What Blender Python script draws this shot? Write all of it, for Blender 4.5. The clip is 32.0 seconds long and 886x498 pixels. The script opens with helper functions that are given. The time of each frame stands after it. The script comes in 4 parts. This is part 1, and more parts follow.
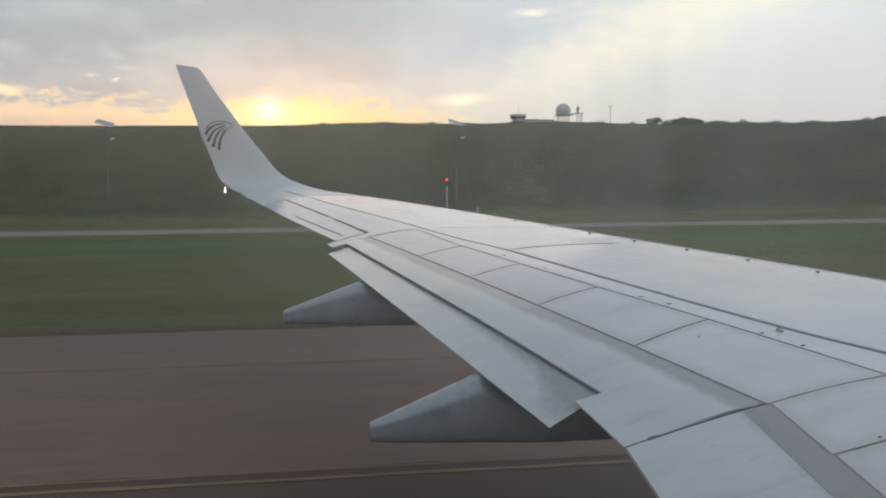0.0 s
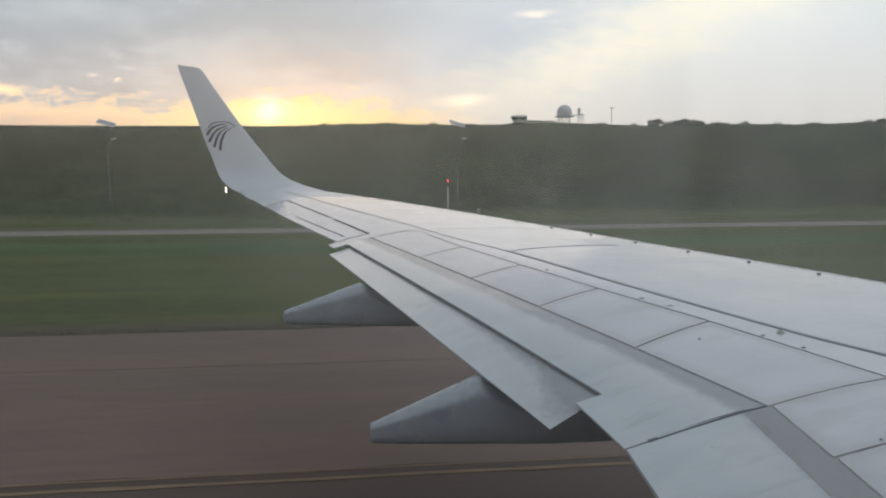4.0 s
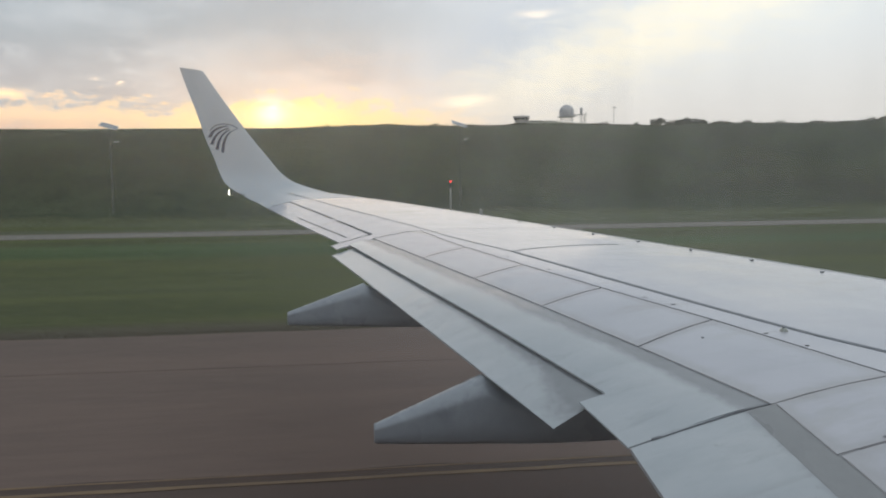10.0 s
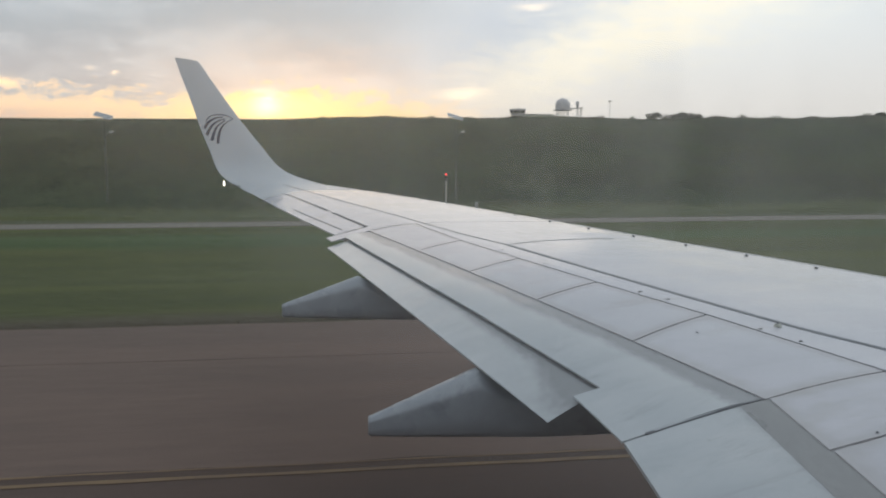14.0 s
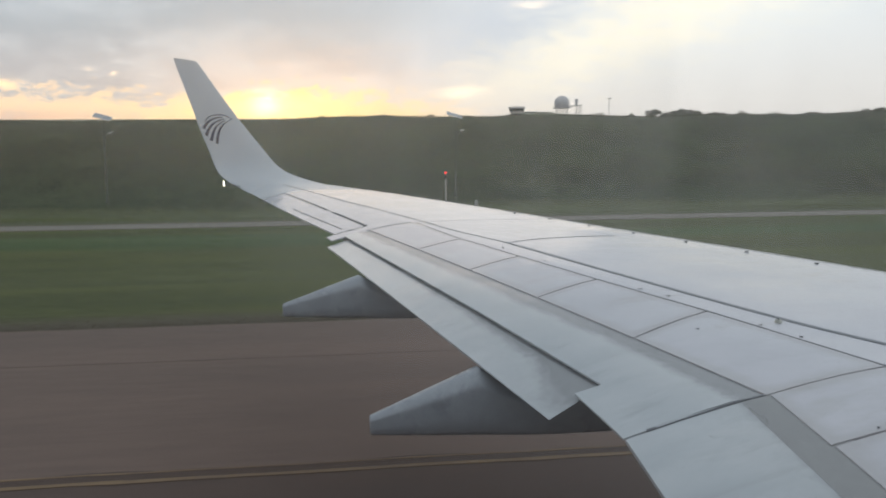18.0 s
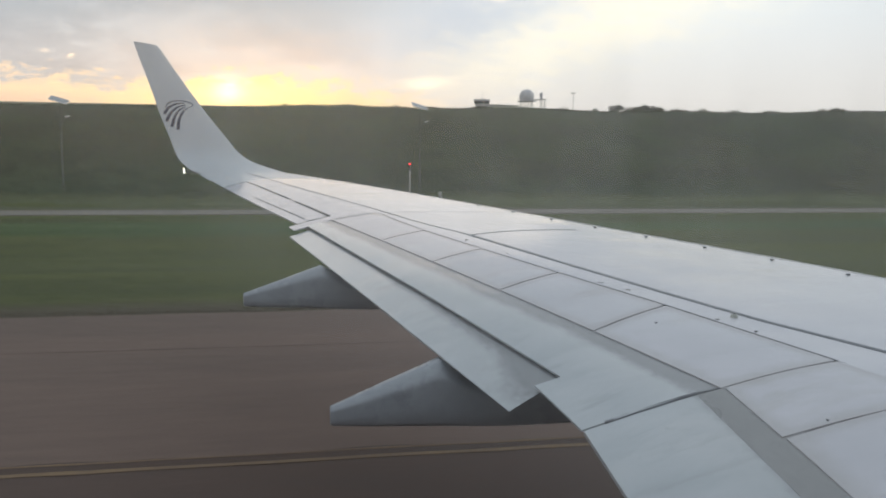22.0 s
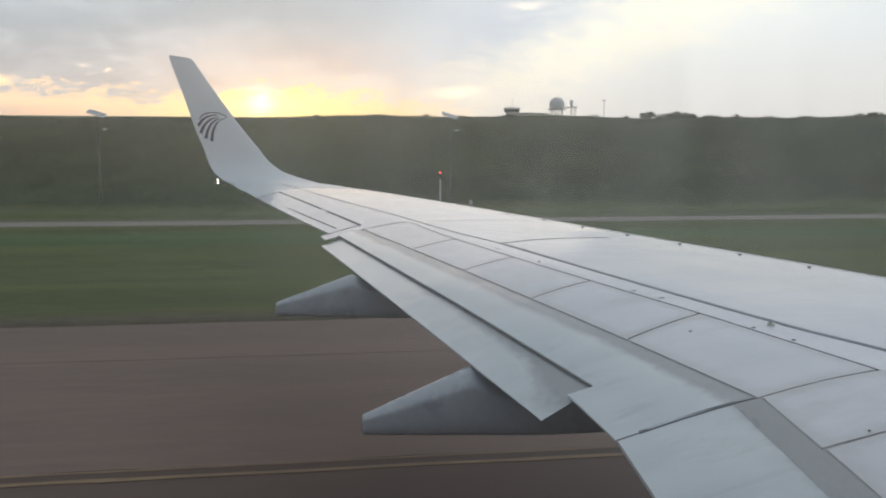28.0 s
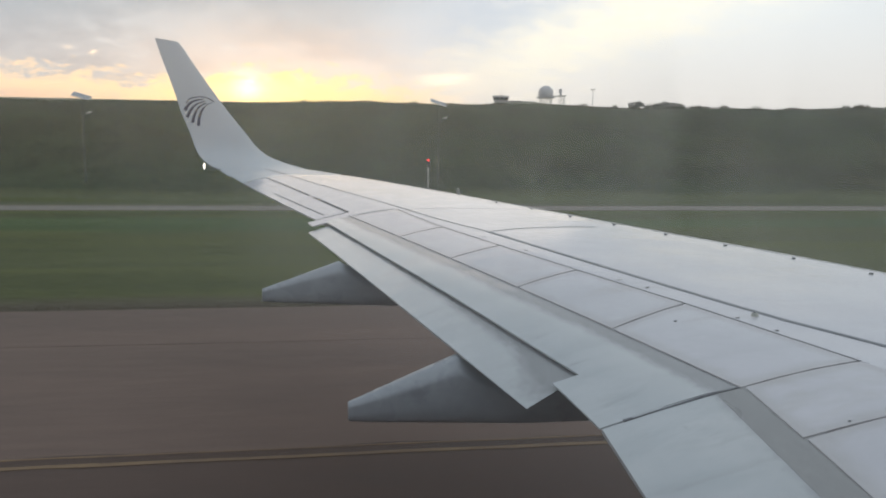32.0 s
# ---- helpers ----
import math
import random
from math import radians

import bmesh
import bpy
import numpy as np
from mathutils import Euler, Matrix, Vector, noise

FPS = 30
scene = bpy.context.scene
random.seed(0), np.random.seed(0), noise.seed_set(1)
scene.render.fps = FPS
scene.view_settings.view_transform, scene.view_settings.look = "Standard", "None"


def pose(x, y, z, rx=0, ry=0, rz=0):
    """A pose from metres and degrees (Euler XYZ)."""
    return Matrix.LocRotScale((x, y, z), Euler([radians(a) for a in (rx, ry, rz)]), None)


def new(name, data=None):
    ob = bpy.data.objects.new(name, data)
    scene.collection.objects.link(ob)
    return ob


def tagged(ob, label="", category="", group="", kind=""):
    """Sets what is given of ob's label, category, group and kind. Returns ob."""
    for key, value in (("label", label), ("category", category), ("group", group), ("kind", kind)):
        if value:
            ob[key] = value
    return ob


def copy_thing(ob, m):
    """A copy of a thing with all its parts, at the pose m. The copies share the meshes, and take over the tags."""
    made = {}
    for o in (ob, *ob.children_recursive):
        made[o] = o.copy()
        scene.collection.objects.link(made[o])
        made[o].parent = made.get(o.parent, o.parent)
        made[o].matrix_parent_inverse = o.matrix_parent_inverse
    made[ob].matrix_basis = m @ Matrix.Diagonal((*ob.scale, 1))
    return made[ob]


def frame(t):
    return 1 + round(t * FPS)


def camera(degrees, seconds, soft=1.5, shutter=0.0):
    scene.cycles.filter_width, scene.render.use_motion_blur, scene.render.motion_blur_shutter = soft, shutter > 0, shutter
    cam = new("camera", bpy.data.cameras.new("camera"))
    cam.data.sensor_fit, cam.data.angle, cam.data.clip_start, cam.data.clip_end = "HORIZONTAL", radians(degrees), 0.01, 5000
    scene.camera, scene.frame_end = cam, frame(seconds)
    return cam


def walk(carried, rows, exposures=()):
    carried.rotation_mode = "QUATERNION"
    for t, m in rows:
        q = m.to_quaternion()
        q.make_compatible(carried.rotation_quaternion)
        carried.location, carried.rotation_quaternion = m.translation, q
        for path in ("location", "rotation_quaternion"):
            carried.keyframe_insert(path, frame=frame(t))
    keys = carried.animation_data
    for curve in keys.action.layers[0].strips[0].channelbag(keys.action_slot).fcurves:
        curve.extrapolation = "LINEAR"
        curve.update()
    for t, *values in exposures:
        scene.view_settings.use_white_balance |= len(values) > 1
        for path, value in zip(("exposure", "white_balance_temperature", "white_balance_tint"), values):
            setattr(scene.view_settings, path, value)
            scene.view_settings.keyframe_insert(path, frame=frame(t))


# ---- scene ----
cam = camera(59.25, 32.0, soft=1.9)
PATH = [
    (0.0, pose(0.0010, 0.0009, 4.0000, 84.362, 0.351, -7.118)),
    (0.5, pose(0.0001, -0.0011, 4.0006, 84.412, 0.407, -7.074)),
    (1.0, pose(-0.0009, -0.0003, 4.0009, 84.477, 0.481, -7.033)),
    (1.5, pose(0.0019, -0.0005, 3.9998, 84.619, 0.530, -6.939)),
    (2.0, pose(-0.0011, 0.0017, 4.0022, 84.571, 0.174, -6.987)),
    (2.5, pose(0.0004, -0.0019, 4.0014, 84.466, 0.222, -7.063)),
    (3.0, pose(-0.0003, 0.0001, 4.0021, 84.393, 0.162, -7.051)),
    (3.5, pose(-0.0008, 0.0013, 4.0007, 84.412, 0.189, -7.046)),
    (5.5, pose(-0.0004, -0.0002, 4.0028, 84.452, 0.156, -7.010)),
    (6.0, pose(-0.0006, -0.0009, 4.0005, 84.453, 0.115, -7.030)),
    (6.5, pose(-0.0002, 0.0017, 3.9999, 84.369, 0.075, -7.118)),
    (7.0, pose(0.0000, 0.0007, 3.9990, 84.441, 0.070, -7.154)),
    (7.5, pose(0.0005, -0.0010, 3.9981, 84.311, -0.027, -7.258)),
    (8.0, pose(0.0017, -0.0027, 3.9992, 84.583, 0.197, -7.262)),
    (8.5, pose(-0.0015, -0.0000, 4.0030, 84.322, 0.207, -7.210)),
    (9.0, pose(0.0010, -0.0015, 3.9978, 84.800, 0.497, -7.103)),
    (9.5, pose(0.0026, -0.0020, 3.9974, 84.539, 0.435, -6.994)),
    (10.0, pose(0.0025, -0.0048, 3.9981, 84.490, 0.589, -6.856)),
    (10.5, pose(0.0008, -0.0018, 3.9999, 84.252, 0.332, -6.869)),
    (11.0, pose(0.0019, -0.0025, 3.9992, 84.196, 0.519, -6.977)),
    (11.5, pose(-0.0013, -0.0002, 4.0005, 84.070, 0.438, -7.017)),
    (12.0, pose(-0.0017, 0.0008, 4.0018, 83.967, 0.474, -7.030)),
    (12.5, pose(0.0013, -0.0009, 4.0004, 83.819, 0.441, -7.090)),
    (13.0, pose(0.0012, -0.0006, 3.9995, 83.847, 0.547, -7.089)),
    (13.5, pose(0.0018, -0.0028, 3.9990, 84.000, 0.588, -7.124)),
    (14.0, pose(-0.0007, 0.0000, 4.0012, 83.949, 0.124, -7.180)),
    (14.5, pose(0.0010, -0.0024, 4.0002, 83.663, -0.040, -7.114)),
    (16.5, pose(-0.0021, 0.0006, 4.0016, 83.683, 0.192, -7.333)),
    (17.0, pose(0.0037, -0.0036, 3.9983, 83.815, 0.497, -7.260)),
    (17.5, pose(0.0009, -0.0025, 3.9995, 83.837, 0.437, -7.264)),
    (18.0, pose(-0.0003, -0.0002, 4.0002, 83.844, 0.559, -7.214)),
    (18.5, pose(0.0001, -0.0033, 4.0016, 83.619, 0.451, -7.274)),
    (19.0, pose(0.0007, 0.0000, 4.0003, 83.589, 0.439, -7.376)),
    (19.5, pose(-0.0019, 0.0021, 4.0018, 83.448, 0.400, -7.465)),
    (20.0, pose(0.0019, -0.0022, 4.0005, 83.399, 0.462, -7.350)),
    (20.5, pose(-0.0002, -0.0014, 4.0006, 83.508, 0.209, -7.653)),
    (21.0, pose(0.0013, -0.0031, 3.9994, 83.423, -0.198, -8.505)),
    (21.5, pose(-0.0002, -0.0021, 4.0010, 83.298, -0.353, -9.142)),
    (22.0, pose(-0.0002, -0.0019, 4.0014, 83.217, -0.562, -9.814)),
    (22.5, pose(-0.0018, -0.0013, 4.0039, 82.898, -0.969, -10.210)),
    (23.0, pose(-0.0010, 0.0001, 4.0007, 82.660, -1.280, -10.227)),
    (23.5, pose(-0.0008, -0.0018, 4.0015, 82.601, -1.258, -9.893)),
    (24.0, pose(-0.0026, -0.0008, 4.0037, 82.297, -1.554, -9.388)),
    (24.5, pose(-0.0036, 0.0008, 4.0029, 82.513, -1.421, -8.738)),
    (25.0, pose(-0.0043, 0.0019, 4.0044, 82.929, -1.000, -8.162)),
    (25.5, pose(-0.0008, 0.0005, 4.0005, 83.423, -0.440, -7.648)),
    (27.5, pose(0.0000, -0.0011, 4.0011, 83.875, -0.007, -7.415)),
    (28.0, pose(-0.0015, 0.0004, 3.9999, 83.850, -0.018, -7.600)),
    (28.5, pose(-0.0010, -0.0011, 4.0018, 83.614, -0.118, -7.817)),
    (29.0, pose(-0.0010, -0.0002, 4.0004, 83.436, -0.234, -8.137)),
    (29.5, pose(-0.0003, -0.0009, 4.0007, 83.144, -0.490, -8.366)),
    (30.0, pose(0.0007, 0.0006, 3.9998, 82.959, -0.393, -8.327)),
    (30.5, pose(-0.0012, 0.0006, 4.0031, 82.995, -0.414, -8.281)),
    (31.0, pose(-0.0007, -0.0007, 4.0006, 83.022, -0.665, -8.419)),
    (31.5, pose(-0.0012, -0.0008, 4.0020, 82.879, -0.783, -8.465)),
    (32.0, pose(-0.0018, 0.0002, 4.0027, 82.943, -0.693, -8.466)),
]
EXPOSURES = [(0.0, -0.09), (7.0, -0.02), (9.5, 0.0), (13.0, -0.02), (17.0, 0.05), (32.0, 0.08)]
walk(cam, PATH, EXPOSURES)


# ---- small tools ----
class Graph:
    """Short writing for node graphs."""

    def __init__(self, tree):
        self.tree = tree

    def node(self, kind, **props):
        n = self.tree.nodes.new(kind)
        for key, value in props.items():
            setattr(n, key, value)
        return n

    def put(self, socket, value):
        if isinstance(value, bpy.types.NodeSocket):
            self.tree.links.new(value, socket)
        elif value is not None:
            socket.default_value = value

    def math(self, op, a, b=None, c=None, clamp=False):
        n = self.node("ShaderNodeMath", operation=op, use_clamp=clamp)
        for k, v in enumerate((a, b, c)):
            self.put(n.inputs[k], v)
        return n.outputs[0]

    def mix(self, fac, a, b, blend="MIX"):
        n = self.node("ShaderNodeMix", data_type="RGBA", blend_type=blend)
        self.put(n.inputs[0], fac)
        for sock, v in ((n.inputs[6], a), (n.inputs[7], b)):
            self.put(sock, (*v, 1) if isinstance(v, tuple) else v)
        return n.outputs[2]

    def ramp(self, value, lo, hi):
        n = self.node("ShaderNodeMapRange", interpolation_type="SMOOTHSTEP")
        self.put(n.inputs[0], value)
        n.inputs[1].default_value, n.inputs[2].default_value = lo, hi
        return n.outputs[0]

    def noise(self, vec, scale, detail=4.0, rough=0.55, dist=0.0):
        n = self.node("ShaderNodeTexNoise")
        self.put(n.inputs["Vector"], vec)
        n.inputs["Scale"].default_value = scale
        n.inputs["Detail"].default_value = detail
        n.inputs["Roughness"].default_value = rough
        n.inputs["Distortion"].default_value = dist
        return n.outputs[0]

    def stretch(self, vec, scale):
        n = self.node("ShaderNodeVectorMath", operation="MULTIPLY")
        self.put(n.inputs[0], vec)
        n.inputs[1].default_value = scale
        return n.outputs[0]


# ---- world: thin bright overcast at sunset, low sun just over the bank ----
SUN_AZ, SUN_EL = -5.4, 4.3
SKY_STRENGTH = 0.1


def build_world():
    world = bpy.data.worlds.new("sunset_sky")
    scene.world = world
    world.use_nodes = True
    tree = world.node_tree
    tree.nodes.clear()
    g = Graph(tree)
    co = g.node("ShaderNodeTexCoord").outputs["Generated"]
    xyz = g.node("ShaderNodeSeparateXYZ")
    g.put(xyz.inputs[0], co)
    az = g.math("MULTIPLY", g.math("ARCTAN2", xyz.outputs[0], xyz.outputs[1]), 57.2958)
    el = g.math("MULTIPLY", g.math("ARCSINE", xyz.outputs[2]), 57.2958)
    wide = g.noise(g.stretch(co, (3.0, 3.0, 10.0)), 2.2, 6.0, 0.6, 0.4)
    fine = g.noise(g.stretch(co, (9.0, 9.0, 30.0)), 2.6, 6.0, 0.62, 0.5)
    wisp = g.noise(g.stretch(co, (14.0, 14.0, 70.0)), 1.6, 5.0, 0.6, 0.8)
    puff = g.noise(g.stretch(co, (34.0, 34.0, 60.0)), 1.5, 5.0, 0.6, 0.3)

    def lobe(a0, e0, sa, se, turn=0.0, shift=None):
        ca, sn = math.cos(radians(turn)), math.sin(radians(turn))
        da, de = g.math("SUBTRACT", az, a0), g.math("SUBTRACT", el, e0)
        if shift is not None:
            de = g.math("ADD", de, shift)
        u = g.math("ADD", g.math("MULTIPLY", da, ca / sa), g.math("MULTIPLY", de, sn / sa))
        v = g.math("SUBTRACT", g.math("MULTIPLY", de, ca / se), g.math("MULTIPLY", da, sn / se))
        r = g.math("ADD", g.math("MULTIPLY", u, u), g.math("MULTIPLY", v, v))
        return g.math("EXPONENT", g.math("MULTIPLY", r, -1.0))

    def add(colour, fac, tint):
        return g.mix(fac, colour, g.mix(1.0, colour, tint, "ADD"))

    def mixed(fac, k):
        return g.math("MULTIPLY", fac, k)

    high = g.ramp(el, 3.0, 13.0)
    sky = g.mix(high, (0.71, 0.70, 0.69), (0.57, 0.64, 0.70))
    edge = mixed(g.math("SUBTRACT", fine, 0.5), 5.0)
    # grey cloud sheet, broken, denser away from the bright side
    left = g.ramp(az, 17.0, -4.0)
    shade = g.math("MULTIPLY", left, g.math("ADD", 0.5, mixed(g.ramp(wide, 0.36, 0.62), 0.5)))
    sky = g.mix(mixed(shade, 0.9), sky, g.mix(g.ramp(el, 5.0, 11.0), (0.415, 0.412, 0.44), (0.338, 0.405, 0.462)))
    holes = g.math("MULTIPLY", g.ramp(fine, 0.55, 0.72), left)
    sky = add(sky, mixed(holes, 0.5), (0.16, 0.16, 0.15))
    # bright veil on the forward side and its slanting streak
    sky = add(sky, lobe(27.0, 11.0, 18.0, 6.5), (0.17, 0.165, 0.14))
    ragged = mixed(g.math("SUBTRACT", fine, 0.5), 6.0)
    streak = g.math("MULTIPLY", lobe(20.0, 9.0, 13.0, 2.4, 20.0, mixed(ragged, 1.0)), g.ramp(wisp, 0.05, 0.55))
    sky = g.mix(mixed(streak, 0.8), sky, (1.02, 0.955, 0.78))
    sky = add(sky, lobe(31.0, 13.0, 10.0, 3.0, 10.0, mixed(ragged, 0.5)), (0.14, 0.11, 0.04))
    blue = g.math("MULTIPLY", lobe(11.5, 10.2, 7.0, 2.1, 17.0, mixed(ragged, 0.5)), g.ramp(fine, 0.2, 0.55))
    sky = g.mix(mixed(blue, 0.85), sky, (0.53, 0.60, 0.68))
    # mauve light high on the cloud over the sunset
    sky = add(sky, lobe(4.0, 21.0, 26.0, 7.0), (0.075, 0.03, 0.05))
    # soft warm light on the cloud round the sun
    sky = add(sky, lobe(SUN_AZ + 3.0, SUN_EL, 9.0, 4.2, 0.0, edge), (0.36, 0.19, 0.08))
    # sunlit gap low over the ground under the ragged cloud base
    bulge = lobe(SUN_AZ + 2.5, 5.0, 8.0, 60.0)
    base = g.math("ADD", g.math("ADD", 4.2, mixed(bulge, 1.3)), mixed(lobe(-23.0, 5.0, 7.0, 60.0), 1.2))
    rim = g.math("ADD", base, g.math("ADD", mixed(g.math("SUBTRACT", fine, 0.5), 5.0), mixed(g.math("SUBTRACT", puff, 0.5), 3.2)))
    under = g.math("SUBTRACT", rim, el)
    gap = g.math("MULTIPLY", g.ramp(under, -0.45, 0.6), g.ramp(az, 12.0, 3.0))
    band = g.mix(lobe(SUN_AZ + 2.0, 4.0, 9.0, 5.0), (1.05, 0.76, 0.50), (1.12, 0.87, 0.37))
    lit = g.math("MULTIPLY", gap, g.math("ADD", 0.72, mixed(g.ramp(wisp, 0.3, 0.6), 0.28)))
    band = g.mix(g.math("MULTIPLY", g.ramp(el, 4.3, 3.3), g.ramp(az, -10.0, -22.0)), band, (0.86, 0.59, 0.43))
    sky = g.mix(mixed(lit, 0.92), sky, band)
    sky = add(sky, lobe(SUN_AZ + 1.2, SUN_EL - 0.2, 4.0, 1.1, 0.0, mixed(edge, 0.4)), (0.28, 0.24, 0.10))
    sky = add(sky, lobe(SUN_AZ, SUN_EL, 1.0, 0.75), (1.3, 1.1, 0.48))
    for a0, e0, sa, se, k in ((-15.3, 6.25, 0.22, 0.10, 0.7), (-16.8, 6.6, 0.3, 0.12, 0.25), (13.6, 11.2, 1.2, 0.27, 0.45), (8.6, 5.2, 1.5, 0.3, 0.45), (-22.5, 5.4, 1.6, 0.35, 0.35)):
        sky = add(sky, mixed(lobe(a0, e0, sa, se, 3.0, mixed(edge, 0.2)), k), (1.0, 0.70, 0.34))
    clear = g.node("ShaderNodeTexSky", sky_type="NISHITA", sun_disc=False)
    clear.sun_elevation, clear.sun_rotation = radians(SUN_EL), radians(SUN_AZ)
    both = g.mix(1.0, g.mix(1.0, sky, (10.3, 10.3, 10.3), "MULTIPLY"), g.mix(1.0, clear.outputs[0], (0.05, 0.05, 0.05), "MULTIPLY"), "ADD")
    back = g.node("ShaderNodeBackground")
    g.put(back.inputs[0], both)
    back.inputs[1].default_value = SKY_STRENGTH
    g.put(g.node("ShaderNodeOutputWorld").inputs[0], back.outputs[0])


build_world()
sun = new("sun", bpy.data.lights.new("sun", "SUN"))
sun.data.energy, sun.data.angle, sun.data.color = 0.32, radians(50), (1.0, 0.82, 0.62)
sun_way = Vector((math.sin(radians(SUN_AZ)) * math.cos(radians(SUN_EL)), math.cos(radians(SUN_AZ)) * math.cos(radians(SUN_EL)), math.sin(radians(SUN_EL))))
sun.rotation_mode = "QUATERNION"
sun.rotation_quaternion = sun_way.to_track_quat("Z", "Y")
sun.location = sun_way * 60


# ---- materials ----
def material(name, low, high, rough=0.6, metal=0.0, scale=3.0, fine=40.0, bump=0.1, squash=(1, 1, 1), spot=None, lean=0.5, rough_var=0.1, obj_var=0.0, relief=0.01, wave=0.0, ior=1.5):
    m = bpy.data.materials.new(name)
    m.use_nodes = True
    g = Graph(m.node_tree)
    bsdf = m.node_tree.nodes["Principled BSDF"]
    co = g.stretch(g.node("ShaderNodeTexCoord").outputs["Object"], squash)
    big = g.noise(co, scale, 5.0, 0.6, 0.3)
    small = g.noise(co, fine, 4.0, 0.6)
    fac = g.math("ADD", g.math("MULTIPLY", g.ramp(big, 0.3, 0.7), 1 - lean), g.math("MULTIPLY", g.ramp(small, 0.3, 0.7), lean))
    col = g.mix(fac, low, high)
    if spot:
        colour, at, amount = spot
        mask = g.math("MULTIPLY", g.ramp(g.noise(co, at, 6.0, 0.65, 0.6), 0.56, 0.72), amount)
        col = g.mix(mask, col, colour)
    if obj_var:
        rnd = g.node("ShaderNodeObjectInfo").outputs["Random"]
        k = g.math("ADD", g.math("MULTIPLY", rnd, obj_var), 1 - obj_var / 2)
        hsv = g.node("ShaderNodeHueSaturation")
        g.put(hsv.inputs["Value"], k)
        g.put(hsv.inputs["Color"], col)
        col = hsv.outputs[0]
    g.put(bsdf.inputs["Base Color"], col)
    g.put(bsdf.inputs["Roughness"], g.math("ADD", g.math("MULTIPLY", big, rough_var * 2), rough - rough_var, clamp=True))
    bsdf.inputs["Metallic"].default_value = metal
    bsdf.inputs["IOR"].default_value = ior
    if bump:
        b = g.node("ShaderNodeBump")
        b.inputs["Strength"].default_value, b.inputs["Distance"].default_value = bump, relief
        g.put(b.inputs["Height"], small)
        if wave:
            w = g.node("ShaderNodeBump")
            w.inputs["Strength"].default_value, w.inputs["Distance"].default_value = 1.0, wave
            g.put(w.inputs["Height"], g.noise(g.node("ShaderNodeTexCoord").outputs["Object"], 1.3, 2.0, 0.5))
            g.put(b.inputs["Normal"], w.outputs[0])
        g.put(bsdf.inputs["Normal"], b.outputs[0])
    return m


PAINT = material("wing_grey_paint", (0.535, 0.522, 0.556), (0.608, 0.590, 0.622), 0.18, 0, 0.9, 14, 0.02, (0.7, 2.2, 1), ((0.47, 0.44, 0.42), 1.3, 0.55), 0.25, 0.07, 0.07, 0.004, 0.02, 1.75)
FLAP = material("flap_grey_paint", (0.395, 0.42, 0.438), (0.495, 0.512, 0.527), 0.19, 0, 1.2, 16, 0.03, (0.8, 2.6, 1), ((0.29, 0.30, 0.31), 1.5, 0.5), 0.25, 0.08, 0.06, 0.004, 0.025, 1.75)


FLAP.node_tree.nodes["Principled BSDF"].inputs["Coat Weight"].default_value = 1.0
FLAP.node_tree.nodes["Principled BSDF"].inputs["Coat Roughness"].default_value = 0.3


def worn_shaded_flap():
    """Flap paint, rubbed and grimy where the panel ahead slides over it (the rub attribute is 0 at that edge); on the
    aft flap the gap's shade is put into it too.
    """
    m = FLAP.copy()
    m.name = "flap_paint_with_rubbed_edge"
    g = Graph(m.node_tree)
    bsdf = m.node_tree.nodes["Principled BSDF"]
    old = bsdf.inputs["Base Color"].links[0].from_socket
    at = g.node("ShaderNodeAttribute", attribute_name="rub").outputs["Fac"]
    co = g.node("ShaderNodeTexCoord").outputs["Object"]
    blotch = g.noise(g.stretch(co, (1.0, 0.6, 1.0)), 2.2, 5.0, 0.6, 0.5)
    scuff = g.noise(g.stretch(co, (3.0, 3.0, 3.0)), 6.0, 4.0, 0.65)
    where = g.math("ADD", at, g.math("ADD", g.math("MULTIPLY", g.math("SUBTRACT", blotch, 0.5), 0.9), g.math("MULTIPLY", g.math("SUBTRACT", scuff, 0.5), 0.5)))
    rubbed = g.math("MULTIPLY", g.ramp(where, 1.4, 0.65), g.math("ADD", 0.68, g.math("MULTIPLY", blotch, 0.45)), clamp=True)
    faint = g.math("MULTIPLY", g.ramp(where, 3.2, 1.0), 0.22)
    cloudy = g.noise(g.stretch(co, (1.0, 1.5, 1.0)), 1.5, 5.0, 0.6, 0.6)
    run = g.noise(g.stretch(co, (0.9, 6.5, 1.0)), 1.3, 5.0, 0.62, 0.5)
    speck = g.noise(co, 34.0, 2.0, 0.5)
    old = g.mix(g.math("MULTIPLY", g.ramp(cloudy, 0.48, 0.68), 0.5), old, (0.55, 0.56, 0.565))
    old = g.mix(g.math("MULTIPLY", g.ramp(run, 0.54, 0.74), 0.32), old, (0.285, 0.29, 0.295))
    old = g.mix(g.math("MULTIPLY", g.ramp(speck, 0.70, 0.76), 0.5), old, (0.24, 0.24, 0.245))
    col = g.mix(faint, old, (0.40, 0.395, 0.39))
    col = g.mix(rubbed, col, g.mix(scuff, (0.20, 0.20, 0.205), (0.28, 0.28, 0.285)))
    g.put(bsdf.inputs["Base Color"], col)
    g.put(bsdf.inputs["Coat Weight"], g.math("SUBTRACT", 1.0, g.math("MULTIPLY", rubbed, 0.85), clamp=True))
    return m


FLAPWORNSHADED = worn_shaded_flap()


